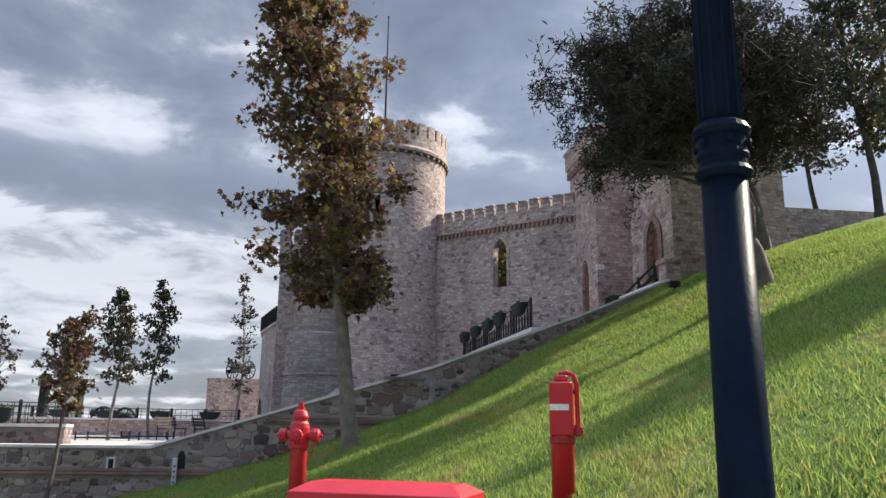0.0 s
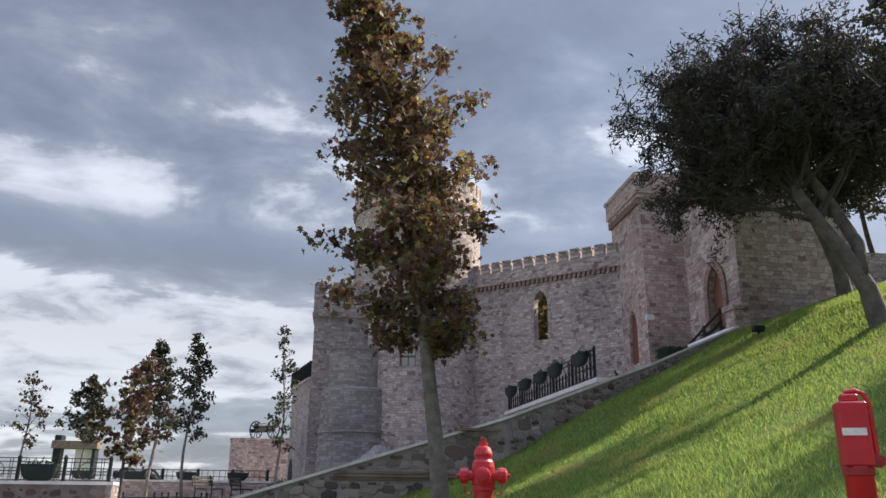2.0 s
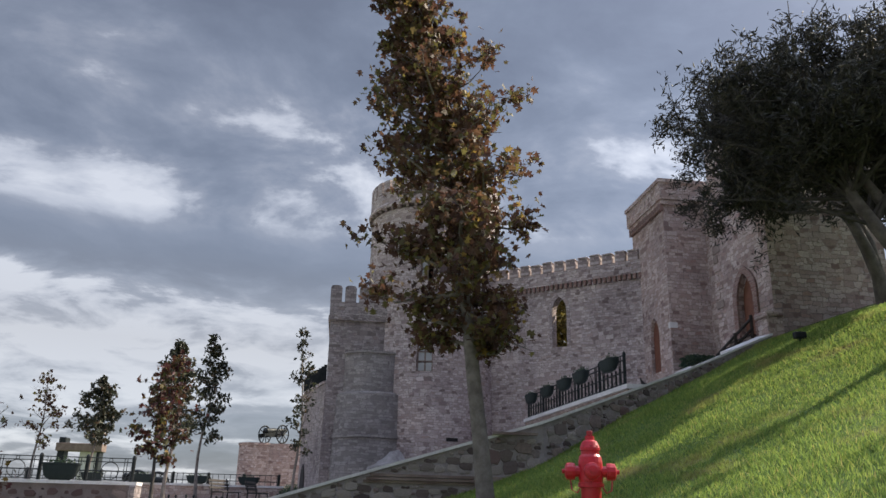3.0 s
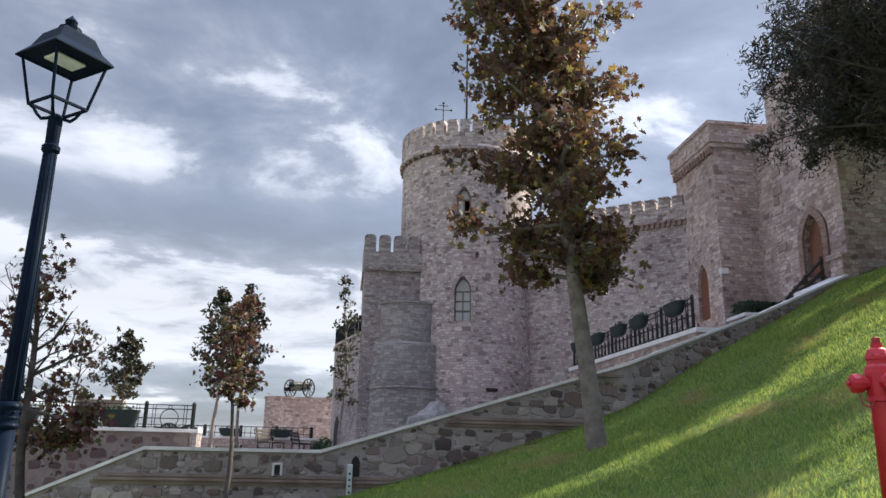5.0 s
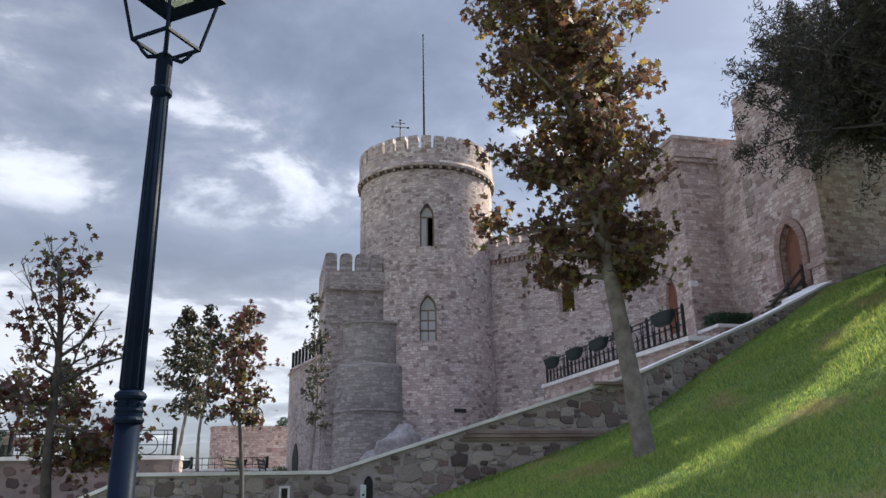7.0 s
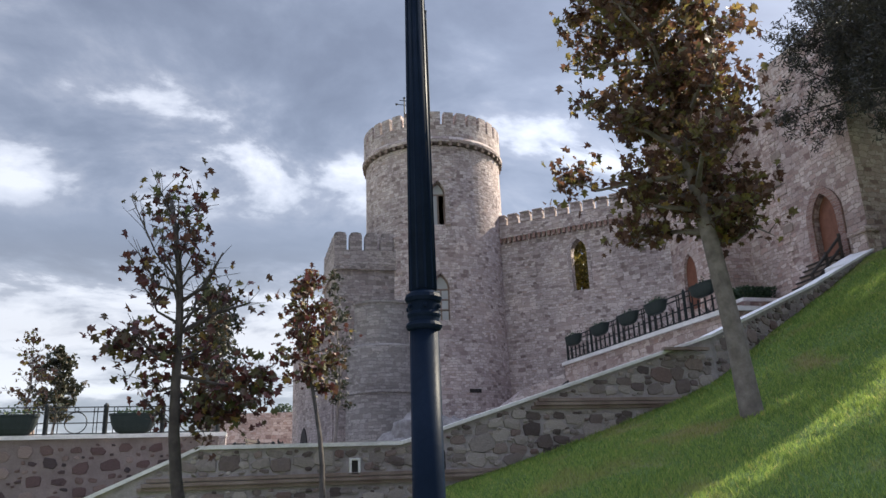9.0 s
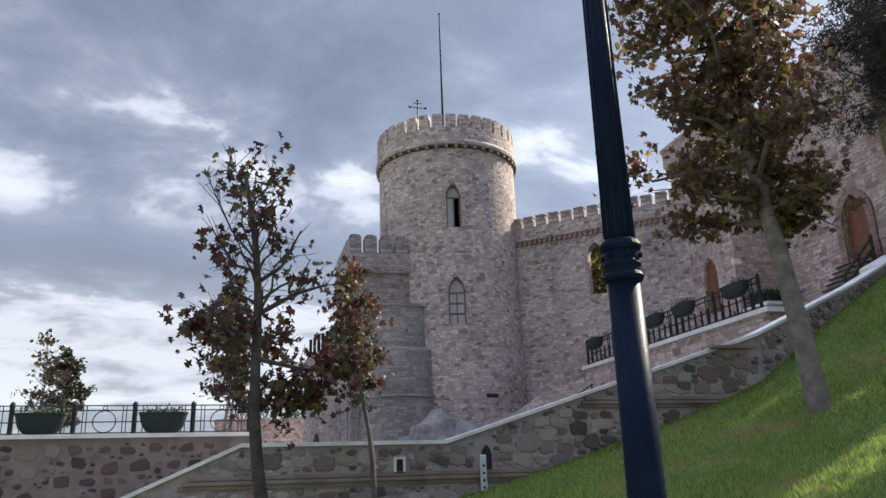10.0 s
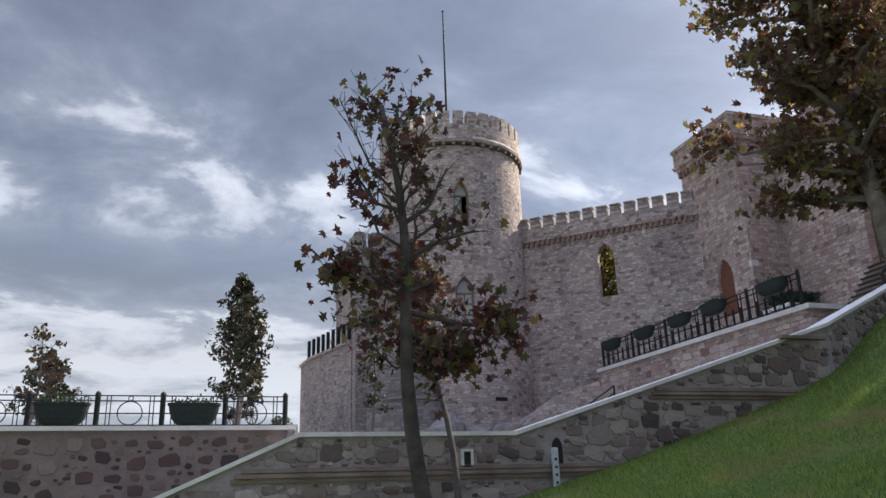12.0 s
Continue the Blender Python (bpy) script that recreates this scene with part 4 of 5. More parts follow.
def tree(name, x, y, z, height, bole, r0, envelope, limbs, leaves, size, bark, leaf, seed, label, lean=(0, 0), bare=0.0, spread=0.32, droop=0.3, bend=0.05, group="", up=0.5, sweep=1.0, side=0.0, taper=0.9, lobed=False, slim=0.78, inner=0.25, boughs=()):
    """A tree: leaning tapered trunk, limbs out to envelope(h) (radius at share h of the crown), twigs, and leaves round the twigs."""
    rng = np.random.default_rng(seed)
    ob = thing(name, pose(x, y, z), label, "tree", group)
    top = np.array([lean[0], lean[1], height])
    ph = rng.uniform(0, 6, 4)

    def at(f):
        w = bend * height * 0.5 * math.sin(math.pi * f)
        return Vector((top[0] * abs(f) ** sweep * (1 if f > 0 else 0) + w * math.sin(ph[0] + 5 * f), top[1] * f + w * math.sin(ph[1] + 4 * f), height * f))
    pts = [at(-0.06)] + [at(f) for f in np.linspace(0, 1, 12)]
    rad = [r0 * 1.2] + [max(0.012, r0 * (1.12 if f == 0 else 1.0) * (1 - taper * f)) for f in np.linspace(0, 1, 12)]
    bm = tubed(pts, rad, 10)
    centres = []
    lb = bmesh.new()

    def leafed(s, w, m, wide):
        tt = rng.uniform(0.2, 1.1, m)[:, None]
        centres.append(np.array(s)[None] * (1 - tt) + np.array(w)[None] * tt + rng.normal(size=(m, 3)) * wide)

    # boughs of known place: start height, reach in x and y, rise, thickness, leafiness
    for z0, dx, dy, dz, rb, share in boughs:
        p = at(z0 / height)
        e = p + Vector((dx, dy, dz))
        m1 = p.lerp(e, 0.45) + Vector((0, 0, -0.06)) + Vector(rng.normal(size=3) * 0.04)
        tube(lb, [p, m1, e], [rb, rb * 0.7, rb * 0.35], 6, False)
        for k in range(16):
            q = rng.uniform(0.2, 1.0)
            s = p.lerp(m1, q / 0.45) if q < 0.45 else m1.lerp(e, (q - 0.45) / 0.55)
            w = s + (Vector(rng.normal(size=3)) * 0.6 + Vector((dx, dy, abs(dz) + 0.25)).normalized()).normalized() * rng.uniform(0.12, 0.34)
            tube(lb, [s, w], [0.005, 0.0025], 3, False)
            if rng.uniform() < share:
                leafed(s, w, int(leaves * share * rng.uniform(0.6, 1.4)), spread * 0.35)
    for i in range(limbs):
        h = (i + rng.uniform(0.1, 0.9)) / limbs
        f = bole / height + (1 - bole / height) * h * 0.97
        p = at(f)
        ang = i * 2.399 + rng.uniform(-0.5, 0.5)
        L = envelope(h) * rng.uniform(0.55, 1.18) * (1 - side * math.cos(ang))
        rise = L * up * rng.uniform(0.5, 1.3) * (1 if h > 0.12 else 0.4)
        e = p + Vector((math.cos(ang) * L, math.sin(ang) * L, rise))
        m1 = p.lerp(e, 0.4) + Vector(rng.normal(size=3) * 0.07 * L)
        m2 = p.lerp(e, 0.72) + Vector(rng.normal(size=3) * 0.09 * L)
        rb = max(0.01, r0 * 0.38 * (1 - f) + 0.008)
        tube(lb, [p, m1, m2, e], [rb, rb * 0.7, rb * 0.45, 0.005], 5, False)
        nt = max(3, int(4 + 5 * L))
        for k in range(nt):
            q = rng.uniform(inner, 1.0)
            s = (p.lerp(m1, q / 0.4) if q < 0.4 else m1.lerp(m2, (q - 0.4) / 0.32) if q < 0.72 else m2.lerp(e, (q - 0.72) / 0.28))
            tl = (0.22 + 0.3 * L) * rng.uniform(0.4, 1.0)
            dv = Vector(rng.normal(size=3))
            dv.z = abs(dv.z) * 0.6
            w = s + dv.normalized() * tl
            tube(lb, [s, s.lerp(w, 0.5) + Vector(rng.normal(size=3) * 0.04), w], [max(0.004, rb * 0.25), 0.004, 0.003], 3, False)
            if rng.uniform() > bare:
                leafed(s, w, int(leaves * rng.uniform(0.4, 1.3)), spread * (0.35 + 0.3 * L) * 0.5)
    part("trunk", bm, bark, ob, smooth=True)
    tagged(part("branchwork", lb, bark, ob), kind="stuff")
    leaf_mesh("crown", np.concatenate(centres), size, leaf, ob, rng, droop, slim, lobed)
    return ob


def oval(r, low=0.55, peak=0.35):
    def f(h):
        return r * (low + (1 - low) * h / peak if h < peak else max(0.12, 1 - ((h - peak) / (1 - peak)) ** 1.4))
    return f


tree("plane_tree", 0.29, 15.6, 1.05, 13.0, 2.75, 0.16, oval(1.72, 0.85, 0.36), 84, 22, 0.15, M_BARK, M_LEAF, 5,
     "slender plane tree with browning autumn leaves on the lawn", lean=(-2.55, 0.2), spread=0.30, droop=0.6, up=0.35, bend=0.03, sweep=1.45, side=0.06, lobed=True, inner=0.12)
tree("young_tree", -5.89, 17.35, -0.65, 4.8, 2.45, 0.055, oval(0.60, 0.75, 0.4), 20, 15, 0.115, M_BARK_DARK, M_LEAF_RED, 11,
     "thin young tree with brown and red leaves by the wall", lean=(-0.05, 2.0), sweep=1.2, spread=0.30, droop=0.5, bare=0.25, lobed=True)
tree("young_tree", -7.36, 13.1, -1.1, 4.28, 2.6, 0.076, oval(0.42, 0.9, 0.3), 20, 15, 0.088, M_BARK_DARK, M_LEAF_RED, 26,
     "small half-bare tree with red and green autumn leaves", lean=(-0.48, 0.1), bare=0.85, spread=0.24, droop=0.5, up=1.4, taper=0.72, lobed=True,
     boughs=((2.75, -0.50, 0.10, 0.02, 0.022, 0.95), (2.6, -0.34, -0.3, 0.22, 0.018, 0.35), (2.5, 0.88, -0.1, -0.12, 0.024, 0.95), (2.35, 0.55, 0.25, -0.18, 0.02, 0.9), (2.2, 0.30, 0.1, -0.12, 0.016, 0.95),
             (2.1, -0.18, 0.1, 0.08, 0.014, 0.5), (2.9, 0.66, 0.2, 0.36, 0.026, 0.5), (3.2, 0.38, 0.0, 0.52, 0.022, 0.35), (3.3, -0.42, 0.1, 0.42, 0.018, 0.6), (3.5, 0.12, -0.4, 0.35, 0.014, 0.4),
             (4.0, 0.22, 0.0, 0.25, 0.012, 0.55), (4.1, -0.15, 0.1, 0.3, 0.012, 0.4), (3.4, -0.5, 0.0, 0.85, 0.012, 0.1), (2.7, 0.15, 0.5, 0.1, 0.016, 0.7), (2.4, -0.25, 0.35, 0.1, 0.016, 0.35)))
for x, y, h, r, sd in ((-8.1, 30.0, 5.5, 0.88, 31), (-7.85, 35.0, 6.8, 0.88, 37)):
    tree("young_tree", x, y, 1.0, h, h * 0.36, 0.07, oval(r, 0.75, 0.35), 24, 13, 0.20, M_BARK, M_LEAF_GREEN, sd,
         "young dark green broad-leaved tree in the terrace paving", spread=0.34, slim=0.5, group="terrace trees")
tree("young_tree", -3.95, 32.0, 1.0, 6.7, 1.6, 0.06, oval(0.62, 0.5, 0.5), 22, 9, 0.16, M_BARK, M_LEAF_GREEN, 41,
     "thin sparse green tree with upright stems beside the tower", spread=0.3, slim=0.55, up=1.5, bare=0.2, group="terrace trees")
tree("young_tree", -14.05, 34.6, 1.0, 4.8, 1.8, 0.06, oval(0.85, 0.6, 0.4), 18, 10, 0.15, M_BARK, M_LEAF, 43,
     "half-bare young tree with orange leaves on the terrace", spread=0.3, bare=0.55, up=0.9, group="terrace trees")
tree("young_tree", -16.1, 49.0, 1.0, 6.8, 2.8, 0.09, oval(1.3, 0.8, 0.35), 28, 16, 0.24, M_BARK, M_LEAF_GREEN, 47,
     "bushy dark green tree beyond the far railing", spread=0.3, slim=0.55, group="terrace trees")
# the third tree is added to keep the sun off the curtain-wall window's jamb
for x, y, h, sd in ((9.3, 39.7, 12.0, 53), (7.7, 41.6, 12.4, 54), (11.3, 38.0, 12.2, 55)):
    tree("courtyard_tree", x, y, 1.0, h, 5.0, 0.18, oval(1.9, 0.8, 0.5), 40, 26, 0.2, M_BARK, M_LEAF_YELLOW, sd,
         "olive green tree inside the castle courtyard", spread=0.6, group="courtyard trees")


def tree_guard(m):
    ob = thing("tree_guard", m, "low black iron frame round a tree pit", "tree guard", "tree guards")
    for a, b in (((-0.9, -0.7), (0.9, -0.7)), ((0.9, -0.7), (0.9, 0.7)), ((0.9, 0.7), (-0.9, 0.7)), ((-0.9, 0.7), (-0.9, -0.7))):
        part("rail", tubed([(*a, 0.10), (*b, 0.10)], 0.025, 6), M_IRON, ob)
        part("post", lathed([(0.03, 0.0), (0.03, 0.22), (0.05, 0.25), (0.03, 0.30), (0.0, 0.31)], 8), M_IRON, ob).matrix_basis = pose(*a, 0)
    return ob


guard = tree_guard(pose(-8.1, 30.0, 1.0))
copy_thing(guard, pose(-7.85, 35.0, 1.0))


def pine(x, y, z, seed, size, turn, count, label, gaps=()):
    """gaps: upright slits in the crown, along the sun's direction, that let streaks of sun through."""
    rng = np.random.default_rng(seed)
    ob = thing("pine_tree", pose(x, y, z, 0, 0, turn) @ Matrix.Scale(size, 4), label, "tree", "pines on the lawn")
    trunk = [Vector(p) for p in ((0.1, 0, -0.6), (0.05, 0, 0.0), (-0.1, 0.0, 0.7), (-0.4, 0.1, 1.4), (-0.7, 0.2, 1.95), (-0.9, 0.5, 2.7), (-0.85, 0.9, 3.6), (-0.6, 1.5, 6.2))]
    second = [Vector(p) for p in ((-0.2, 0.0, 0.9), (-0.1, 0.1, 1.6), (-0.35, 0.3, 2.4), (-0.55, 0.7, 3.3), (-0.1, 1.2, 4.8), (0.5, 1.6, 6.0))]
    bm = tubed(trunk, [0.30, 0.21, 0.17, 0.145, 0.13, 0.115, 0.09, 0.05], 10)
    tube(bm, second, [0.14, 0.125, 0.11, 0.10, 0.08, 0.04], 9)
    part("trunk", bm, M_PINEBARK, ob, smooth=True)
    lb = bmesh.new()
    cs = []
    for i in range(count):
        src = trunk[4:] if rng.uniform() < 0.6 else second[3:]
        k = rng.integers(0, len(src) - 1)
        p = src[k].lerp(src[k + 1], rng.uniform())
        ang = rng.uniform(0, 2 * math.pi)
        # crown: broad dome
        rr = math.sqrt(rng.uniform(0.05, 1))
        e = Vector((-0.4 + 3.75 * rr * math.cos(ang), 1.5 + 3.0 * rr * math.sin(ang), 3.05 + (4.8 * math.sqrt(max(0, 1 - rr * rr * 0.85))) * rng.uniform(0.2, 1.0) - 0.4 * rr))
        mid = p.lerp(e, 0.5) + Vector((rng.normal() * 0.2, rng.normal() * 0.2, 0.3 * rng.uniform(-0.5, 1)))
        tube(lb, [p, mid, e], [0.045, 0.03, 0.008], 5, False)
        for j in range(9):
            s = mid.lerp(e, rng.uniform(0.1, 1.0))
            w = s + Vector(rng.normal(size=3) * 0.42)
            tube(lb, [s, w], [0.01, 0.004], 3, False)
            m = 64
            t = rng.uniform(0.35, 1.15, m)[:, None]
            cs.append(np.array(s)[None] * (1 - t) + np.array(w)[None] * t + rng.normal(size=(m, 3)) * 0.10)
    tagged(part("branchwork", lb, M_BARK_DARK, ob), kind="stuff")
    cs = np.concatenate(cs)
    ca, sa = math.cos(radians(turn)), math.sin(radians(turn))
    across = (y + size * (cs[:, 0] * sa + cs[:, 1] * ca)) * math.sin(SUN_AZ) - (x + size * (cs[:, 0] * ca - cs[:, 1] * sa)) * math.cos(SUN_AZ)
    for u, half in gaps:
        cs = cs[np.abs(across - u) > half]
        across = across[np.abs(across - u) > half]
    leaf_mesh("crown", cs, 0.16, M_NEEDLE, ob, rng, 0.0, 0.2)


SLITS = ((12.5, 0.36), (8.8, 0.30))
pine(8.05, 13.9, 4.3, 71, 1.0, 0, 120, "old leaning pine with a dense dark crown on the lawn", SLITS)
# out of view, placed to cast a shade band on the near lawn
pine(13.4, 11.1, ground(13.4, 11.1), 79, 0.55, 20, 60, "small unseen pine high on the bank that shades the lawn")
# set behind the first pine and enlarged so its shade covers more lawn
pine(11.6, 19.8, ground(11.6, 19.8), 73, 1.05, 35, 66, "second pine with a thinner crown higher on the lawn", SLITS)
# the third, out of view, is made taller to lengthen its shade
for x, y, h, sd in ((15.9, 26.5, 9.0, 81), (18.6, 27.5, 9.5, 83), (21.0, 26.0, 12.5, 87), (23.5, 24.8, 7.0, 89)):
    tree("park_tree", x, y, ground(x, y), h, 4.2, 0.14, oval(2.0, 0.6, 0.5), 26, 24, 0.17, M_BARK_DARK, M_LEAF_GREEN, sd,
         "dark green park tree behind the low wall", spread=0.5, group="trees behind the wall")
# added uphill at the edge of view to block sun beside the lit streak
tree("park_tree", 17.0, 22.2, ground(17.0, 22.2), 12.5, 3.5, 0.15, oval(1.45, 0.8, 0.45), 34, 24, 0.17, M_BARK_DARK, M_LEAF_GREEN, 91,
     "tall slender dark green tree added to shade the lawn", spread=0.5, group="trees behind the wall")


# ---- railings and planters ----
def planter_mesh(w, d, h):
    """A boat-shaped bowl, open above with a rolled rim."""
    bm = bmesh.new()
    rings = []
    for fw, z in ((0.50, 0.0), (0.72, 0.12), (0.87, 0.32), (0.96, 0.62), (1.0, 0.86), (1.05, 0.9), (1.05, 1.0), (0.96, 1.0), (0.9, 0.8)):
        rings.append([bm.verts.new((w / 2 * fw * math.copysign(abs(math.cos(a)) ** 0.55, math.cos(a)), d / 2 * fw * math.copysign(abs(math.sin(a)) ** 0.8, math.sin(a)), h * z)) for a in (2 * math.pi * (i + 0.5) / 20 for i in range(20))])
    for p, q in zip(rings, rings[1:]):
        for i in range(20):
            bm.faces.new((p[i], p[(i + 1) % 20], q[(i + 1) % 20], q[i]))
    bm.faces.new(rings[0][::-1])
    bm.faces.new(rings[-1])
    return bm


def planter(m, w, d, h, seed, foliage, label, group):
    ob = thing("planter", m, label, "planter", group)
    part("bowl", planter_mesh(w, d, h), M_POT, ob)
    part("soil", boxed(-w * 0.4, w * 0.4, -d * 0.3, d * 0.3, h * 0.8, h * 0.86), M_SOIL, ob)
    if foliage:
        rng = np.random.default_rng(seed)
        c = np.stack([rng.normal(0, w * 0.2, foliage), rng.normal(0, d * 0.2, foliage), h + np.abs(rng.normal(0, 0.07, foliage))], 1)
        leaf_mesh("plant", c, 0.06, M_SHRUB, ob, rng, -0.6)
    return ob


def ring_bar(r, t, n=20):
    bm = bmesh.new()
    loops = []
    for i in range(n):
        a = 2 * math.pi * i / n
        loops.append([bm.verts.new(((r + t * math.cos(b)) * math.cos(a), t * math.sin(b), (r + t * math.cos(b)) * math.sin(a))) for b in (0, math.pi / 2, math.pi, 3 * math.pi / 2)])
    for i in range(n):
        p, q = loops[i], loops[(i + 1) % n]
        for k in range(4):
            bm.faces.new((p[k], p[(k + 1) % 4], q[(k + 1) % 4], q[k]))
    bmesh.ops.recalc_face_normals(bm, faces=bm.faces[:])
    return bm


def rail_panel(ob, w, h, slope, m, ringed, bar_r=0.012):
    """One bay of iron railing: three rails, paired uprights, a ring in the middle; local x along, z up, sheared by slope."""
    def bar(name, x0, z0, x1, z1, r):
        b = part(name, tubed([(x0, 0, z0 + slope * x0), (x1, 0, z1 + slope * x1)], r, 6), M_IRON, ob)
        b.matrix_basis = m
    for z in (h * 0.96, h * 0.80, h * 0.42, h * 0.06):
        bar("rail", 0, z, w, z, bar_r)
    for x in (0.14 * w, 0.2 * w, 0.8 * w, 0.86 * w):
        bar("upright", x, h * 0.06, x, h * 0.96, bar_r * 0.85)
    if ringed:
        r = part("ring", ring_bar(h * 0.36, 0.011), M_IRON, ob)
        r.matrix_basis = m @ pose(w / 2, 0, h * 0.43 + slope * w / 2)
        r = part("small_ring", ring_bar(h * 0.07, 0.009, 12), M_IRON, ob)
        r.matrix_basis = m @ pose(w / 2, 0, h * 0.88 + slope * w / 2)


def rail_post(ob, m, h, w=0.09):
    p = part("post", lathed([(w * 0.55, 0), (w * 0.55, h * 0.92), (w * 0.62, h * 0.94), (w * 0.55, h * 1.0), (w * 0.3, h * 1.05), (0.0, h * 1.07)], 10), M_IRON, ob)
    p.matrix_basis = m


terr_rail = thing("terrace_railing", None, "black iron terrace railing with ring panels and round-topped posts", "railing")
RZ, STEP = 1.53, 1.135
for i in range(15):
    x = -7.52 - STEP * i
    rail_post(terr_rail, pose(x, TY + 0.2, RZ), 0.62)
    rail_panel(terr_rail, STEP, 0.60, 0, pose(x - STEP, TY + 0.2, RZ), i % 2 == 0)
for i in range(6):
    planter(pose(-9.22 - 2 * STEP * i, TY + 0.03, RZ), 0.92, 0.3, 0.42, 200 + i, 90, "dark green boat-shaped planter on the terrace wall", "terrace planters")

up_rail = thing("stair_railing", None, "black iron railing along the stair terrace ledge", "railing")
U0, U1 = Vector((5.9, 23.75)), Vector((5.35, 33.6))
UL = (U1 - U0).length
UA = math.degrees(math.atan2(U1.y - U0.y, U1.x - U0.x))
NB = 5
for i in range(NB + 1):
    f = i / NB
    rail_post(up_rail, pose(U0.x + (U1.x - U0.x) * f, U0.y + (U1.y - U0.y) * f, 4.68), 0.93)
for i in range(NB):
    f = i / NB
    m = pose(U0.x + (U1.x - U0.x) * f, U0.y + (U1.y - U0.y) * f, 4.68, 0, 0, UA)
    rail_panel(up_rail, UL / NB, 0.92, 0, m, True, 0.022)
    for k in range(1, 6):
        b = part("baluster", tubed([(UL / NB * k / 6, 0, 0), (UL / NB * k / 6, 0, 0.5)], 0.032, 6), M_IRON, up_rail)
        b.matrix_basis = m
for i, f in enumerate((0.08, 0.33, 0.50, 0.70, 0.91)):
    planter(pose(U0.x + (U1.x - U0.x) * f - 0.16, U0.y + (U1.y - U0.y) * f, 5.17, 0, 0, UA), 1.12, 0.34, 0.37, 300 + i, 260 if i == 1 else 70,
            "dark green planter hung on the stair railing", "stair planters")
hand = thing("stair_handrail", None, "thin black iron stair handrail against the stone wall", "handrail")
for z in (0.55, 0.78):
    part("rail", tubed([(2.3, 30.5, 1.75 + z), (3.9, 30.5, 2.75 + z)], 0.025, 6), M_IRON, hand)
for x, z in ((2.3, 1.3), (3.9, 2.3)):
    part("post", tubed([(x, 30.5, z), (x, 30.5, z + 1.25)], 0.03, 6), M_IRON, hand)
unwrap(part("foot_wall", prisms([(1.6, 30.4), (5.3, 30.4), (5.3, 30.7), (1.6, 30.7)], 0.9, lambda x, y: 1.35 + (x - 2.3) * 0.62), M_KEEP, hand))

far_rail = thing("far_railing", None, "distant black railing on a low terrace wall", "railing")
unwrap(part("low_wall", boxed(-34, -5.2, 45.0, 45.3, 0.95, 1.82), M_KEEP, far_rail))
part("coping", boxed(-34, -5.1, 44.94, 45.36, 1.82, 1.92), M_COPING, far_rail)
for z in (2.12, 2.44):
    part("rail", tubed([(-34, 45.15, z), (-5.3, 45.15, z)], 0.02, 5), M_IRON, far_rail)
for i in range(16):
    rail_post(far_rail, pose(-5.4 - 1.8 * i, 45.15, 1.92), 0.56, 0.14)
pm = bpy.data.meshes.new("upright")
bmt = tubed([(0, 0, 1.92), (0, 0, 2.44)], 0.018, 4)
bmt.to_mesh(pm)
bmt.free()
pm.materials.append(M_IRON)
for i in range(96):
    u = new("upright", pm)
    u.parent, u.matrix_basis = far_rail, pose(-5.5 - 0.3 * i, 45.15, 0)
for i in range(4):
    planter(pose(-6.9 - 2.6 * i, 44.7, 1.92), 1.1, 0.3, 0.4, 400 + i, 60, "dark green planter on the far terrace wall", "far planters")


# ---- stair and gate details ----
low_stair = thing("lower_stair", None, "pale stone steps going down behind the front wall", "stair")
for i in range(12):
    part("step", boxed(-7.46 - 0.34 * (i + 1), -7.46 - 0.34 * i, 19.87, 22.98, -2.6, 0.84 - 0.165 * i), M_PAVE, low_stair)

stair = thing("stone_stair", None, "short flight of pale worn stone steps to the gate", "stair")
for i in range(9):
    part("step", boxed(8.75 + 0.17 * i, 10.35, 24.0, 25.4, 4.66 + 0.196 * i + 0.004, 4.66 + 0.196 * (i + 1), 0.015), M_BANDSTONE, stair)
    part("tread", boxed(8.72 + 0.17 * i, 8.93 + 0.17 * i, 23.97, 25.42, 4.664 + 0.196 * (i + 1), 4.70 + 0.196 * (i + 1)), M_DARKWOOD, stair, "dark worn tread board")
bed = thing("flower_bed", None, "raised pale-edged stone bed with a clipped dark hedge", "flower bed")
unwrap(part("kerb", boxed(10.7, 12.3, 29.6, 30.9, 4.66, 6.3), M_KEEP, bed))
part("kerb_coping", boxed(10.62, 12.36, 29.5, 30.95, 6.304, 6.42), M_COPING, bed)
rngb = np.random.default_rng(9)
leaf_mesh("hedge", np.stack([rngb.uniform(10.75, 12.25, 2600), rngb.uniform(29.65, 30.8, 2600), 6.42 + 0.5 * rngb.uniform(0, 1, 2600) ** 0.6], 1), 0.10, M_SHRUB, bed, rngb, 0.0)


def bench(m, label, group):
    ob = thing("bench", m, label, "bench", group)
    for i in range(4):
        part("seat_slat", boxed(-0.75, 0.75, -0.22 + 0.115 * i, -0.125 + 0.115 * i, 0.43, 0.46, 0.005), M_DARKWOOD, ob)
    for i in range(3):
        s = part("back_slat", boxed(-0.75, 0.75, -0.015, 0.015, 0, 0.09, 0.005), M_DARKWOOD, ob)
        s.matrix_basis = pose(0, 0.27 + 0.03 * i, 0.54 + 0.12 * i, -14)
    for x in (-0.6, 0.6):
        part("leg", tubed([(x, -0.22, 0), (x, -0.2, 0.43), (x, 0.22, 0.43)], 0.025, 6), M_IRON, ob)
        part("back_leg", tubed([(x, 0.26, 0), (x, 0.24, 0.45), (x, 0.36, 0.92)], 0.025, 6), M_IRON, ob)
    return ob


b0 = bench(pose(-6.3, 32.0, 1.0, 0, 0, 70), "dark slatted wooden bench on the terrace paving", "benches")
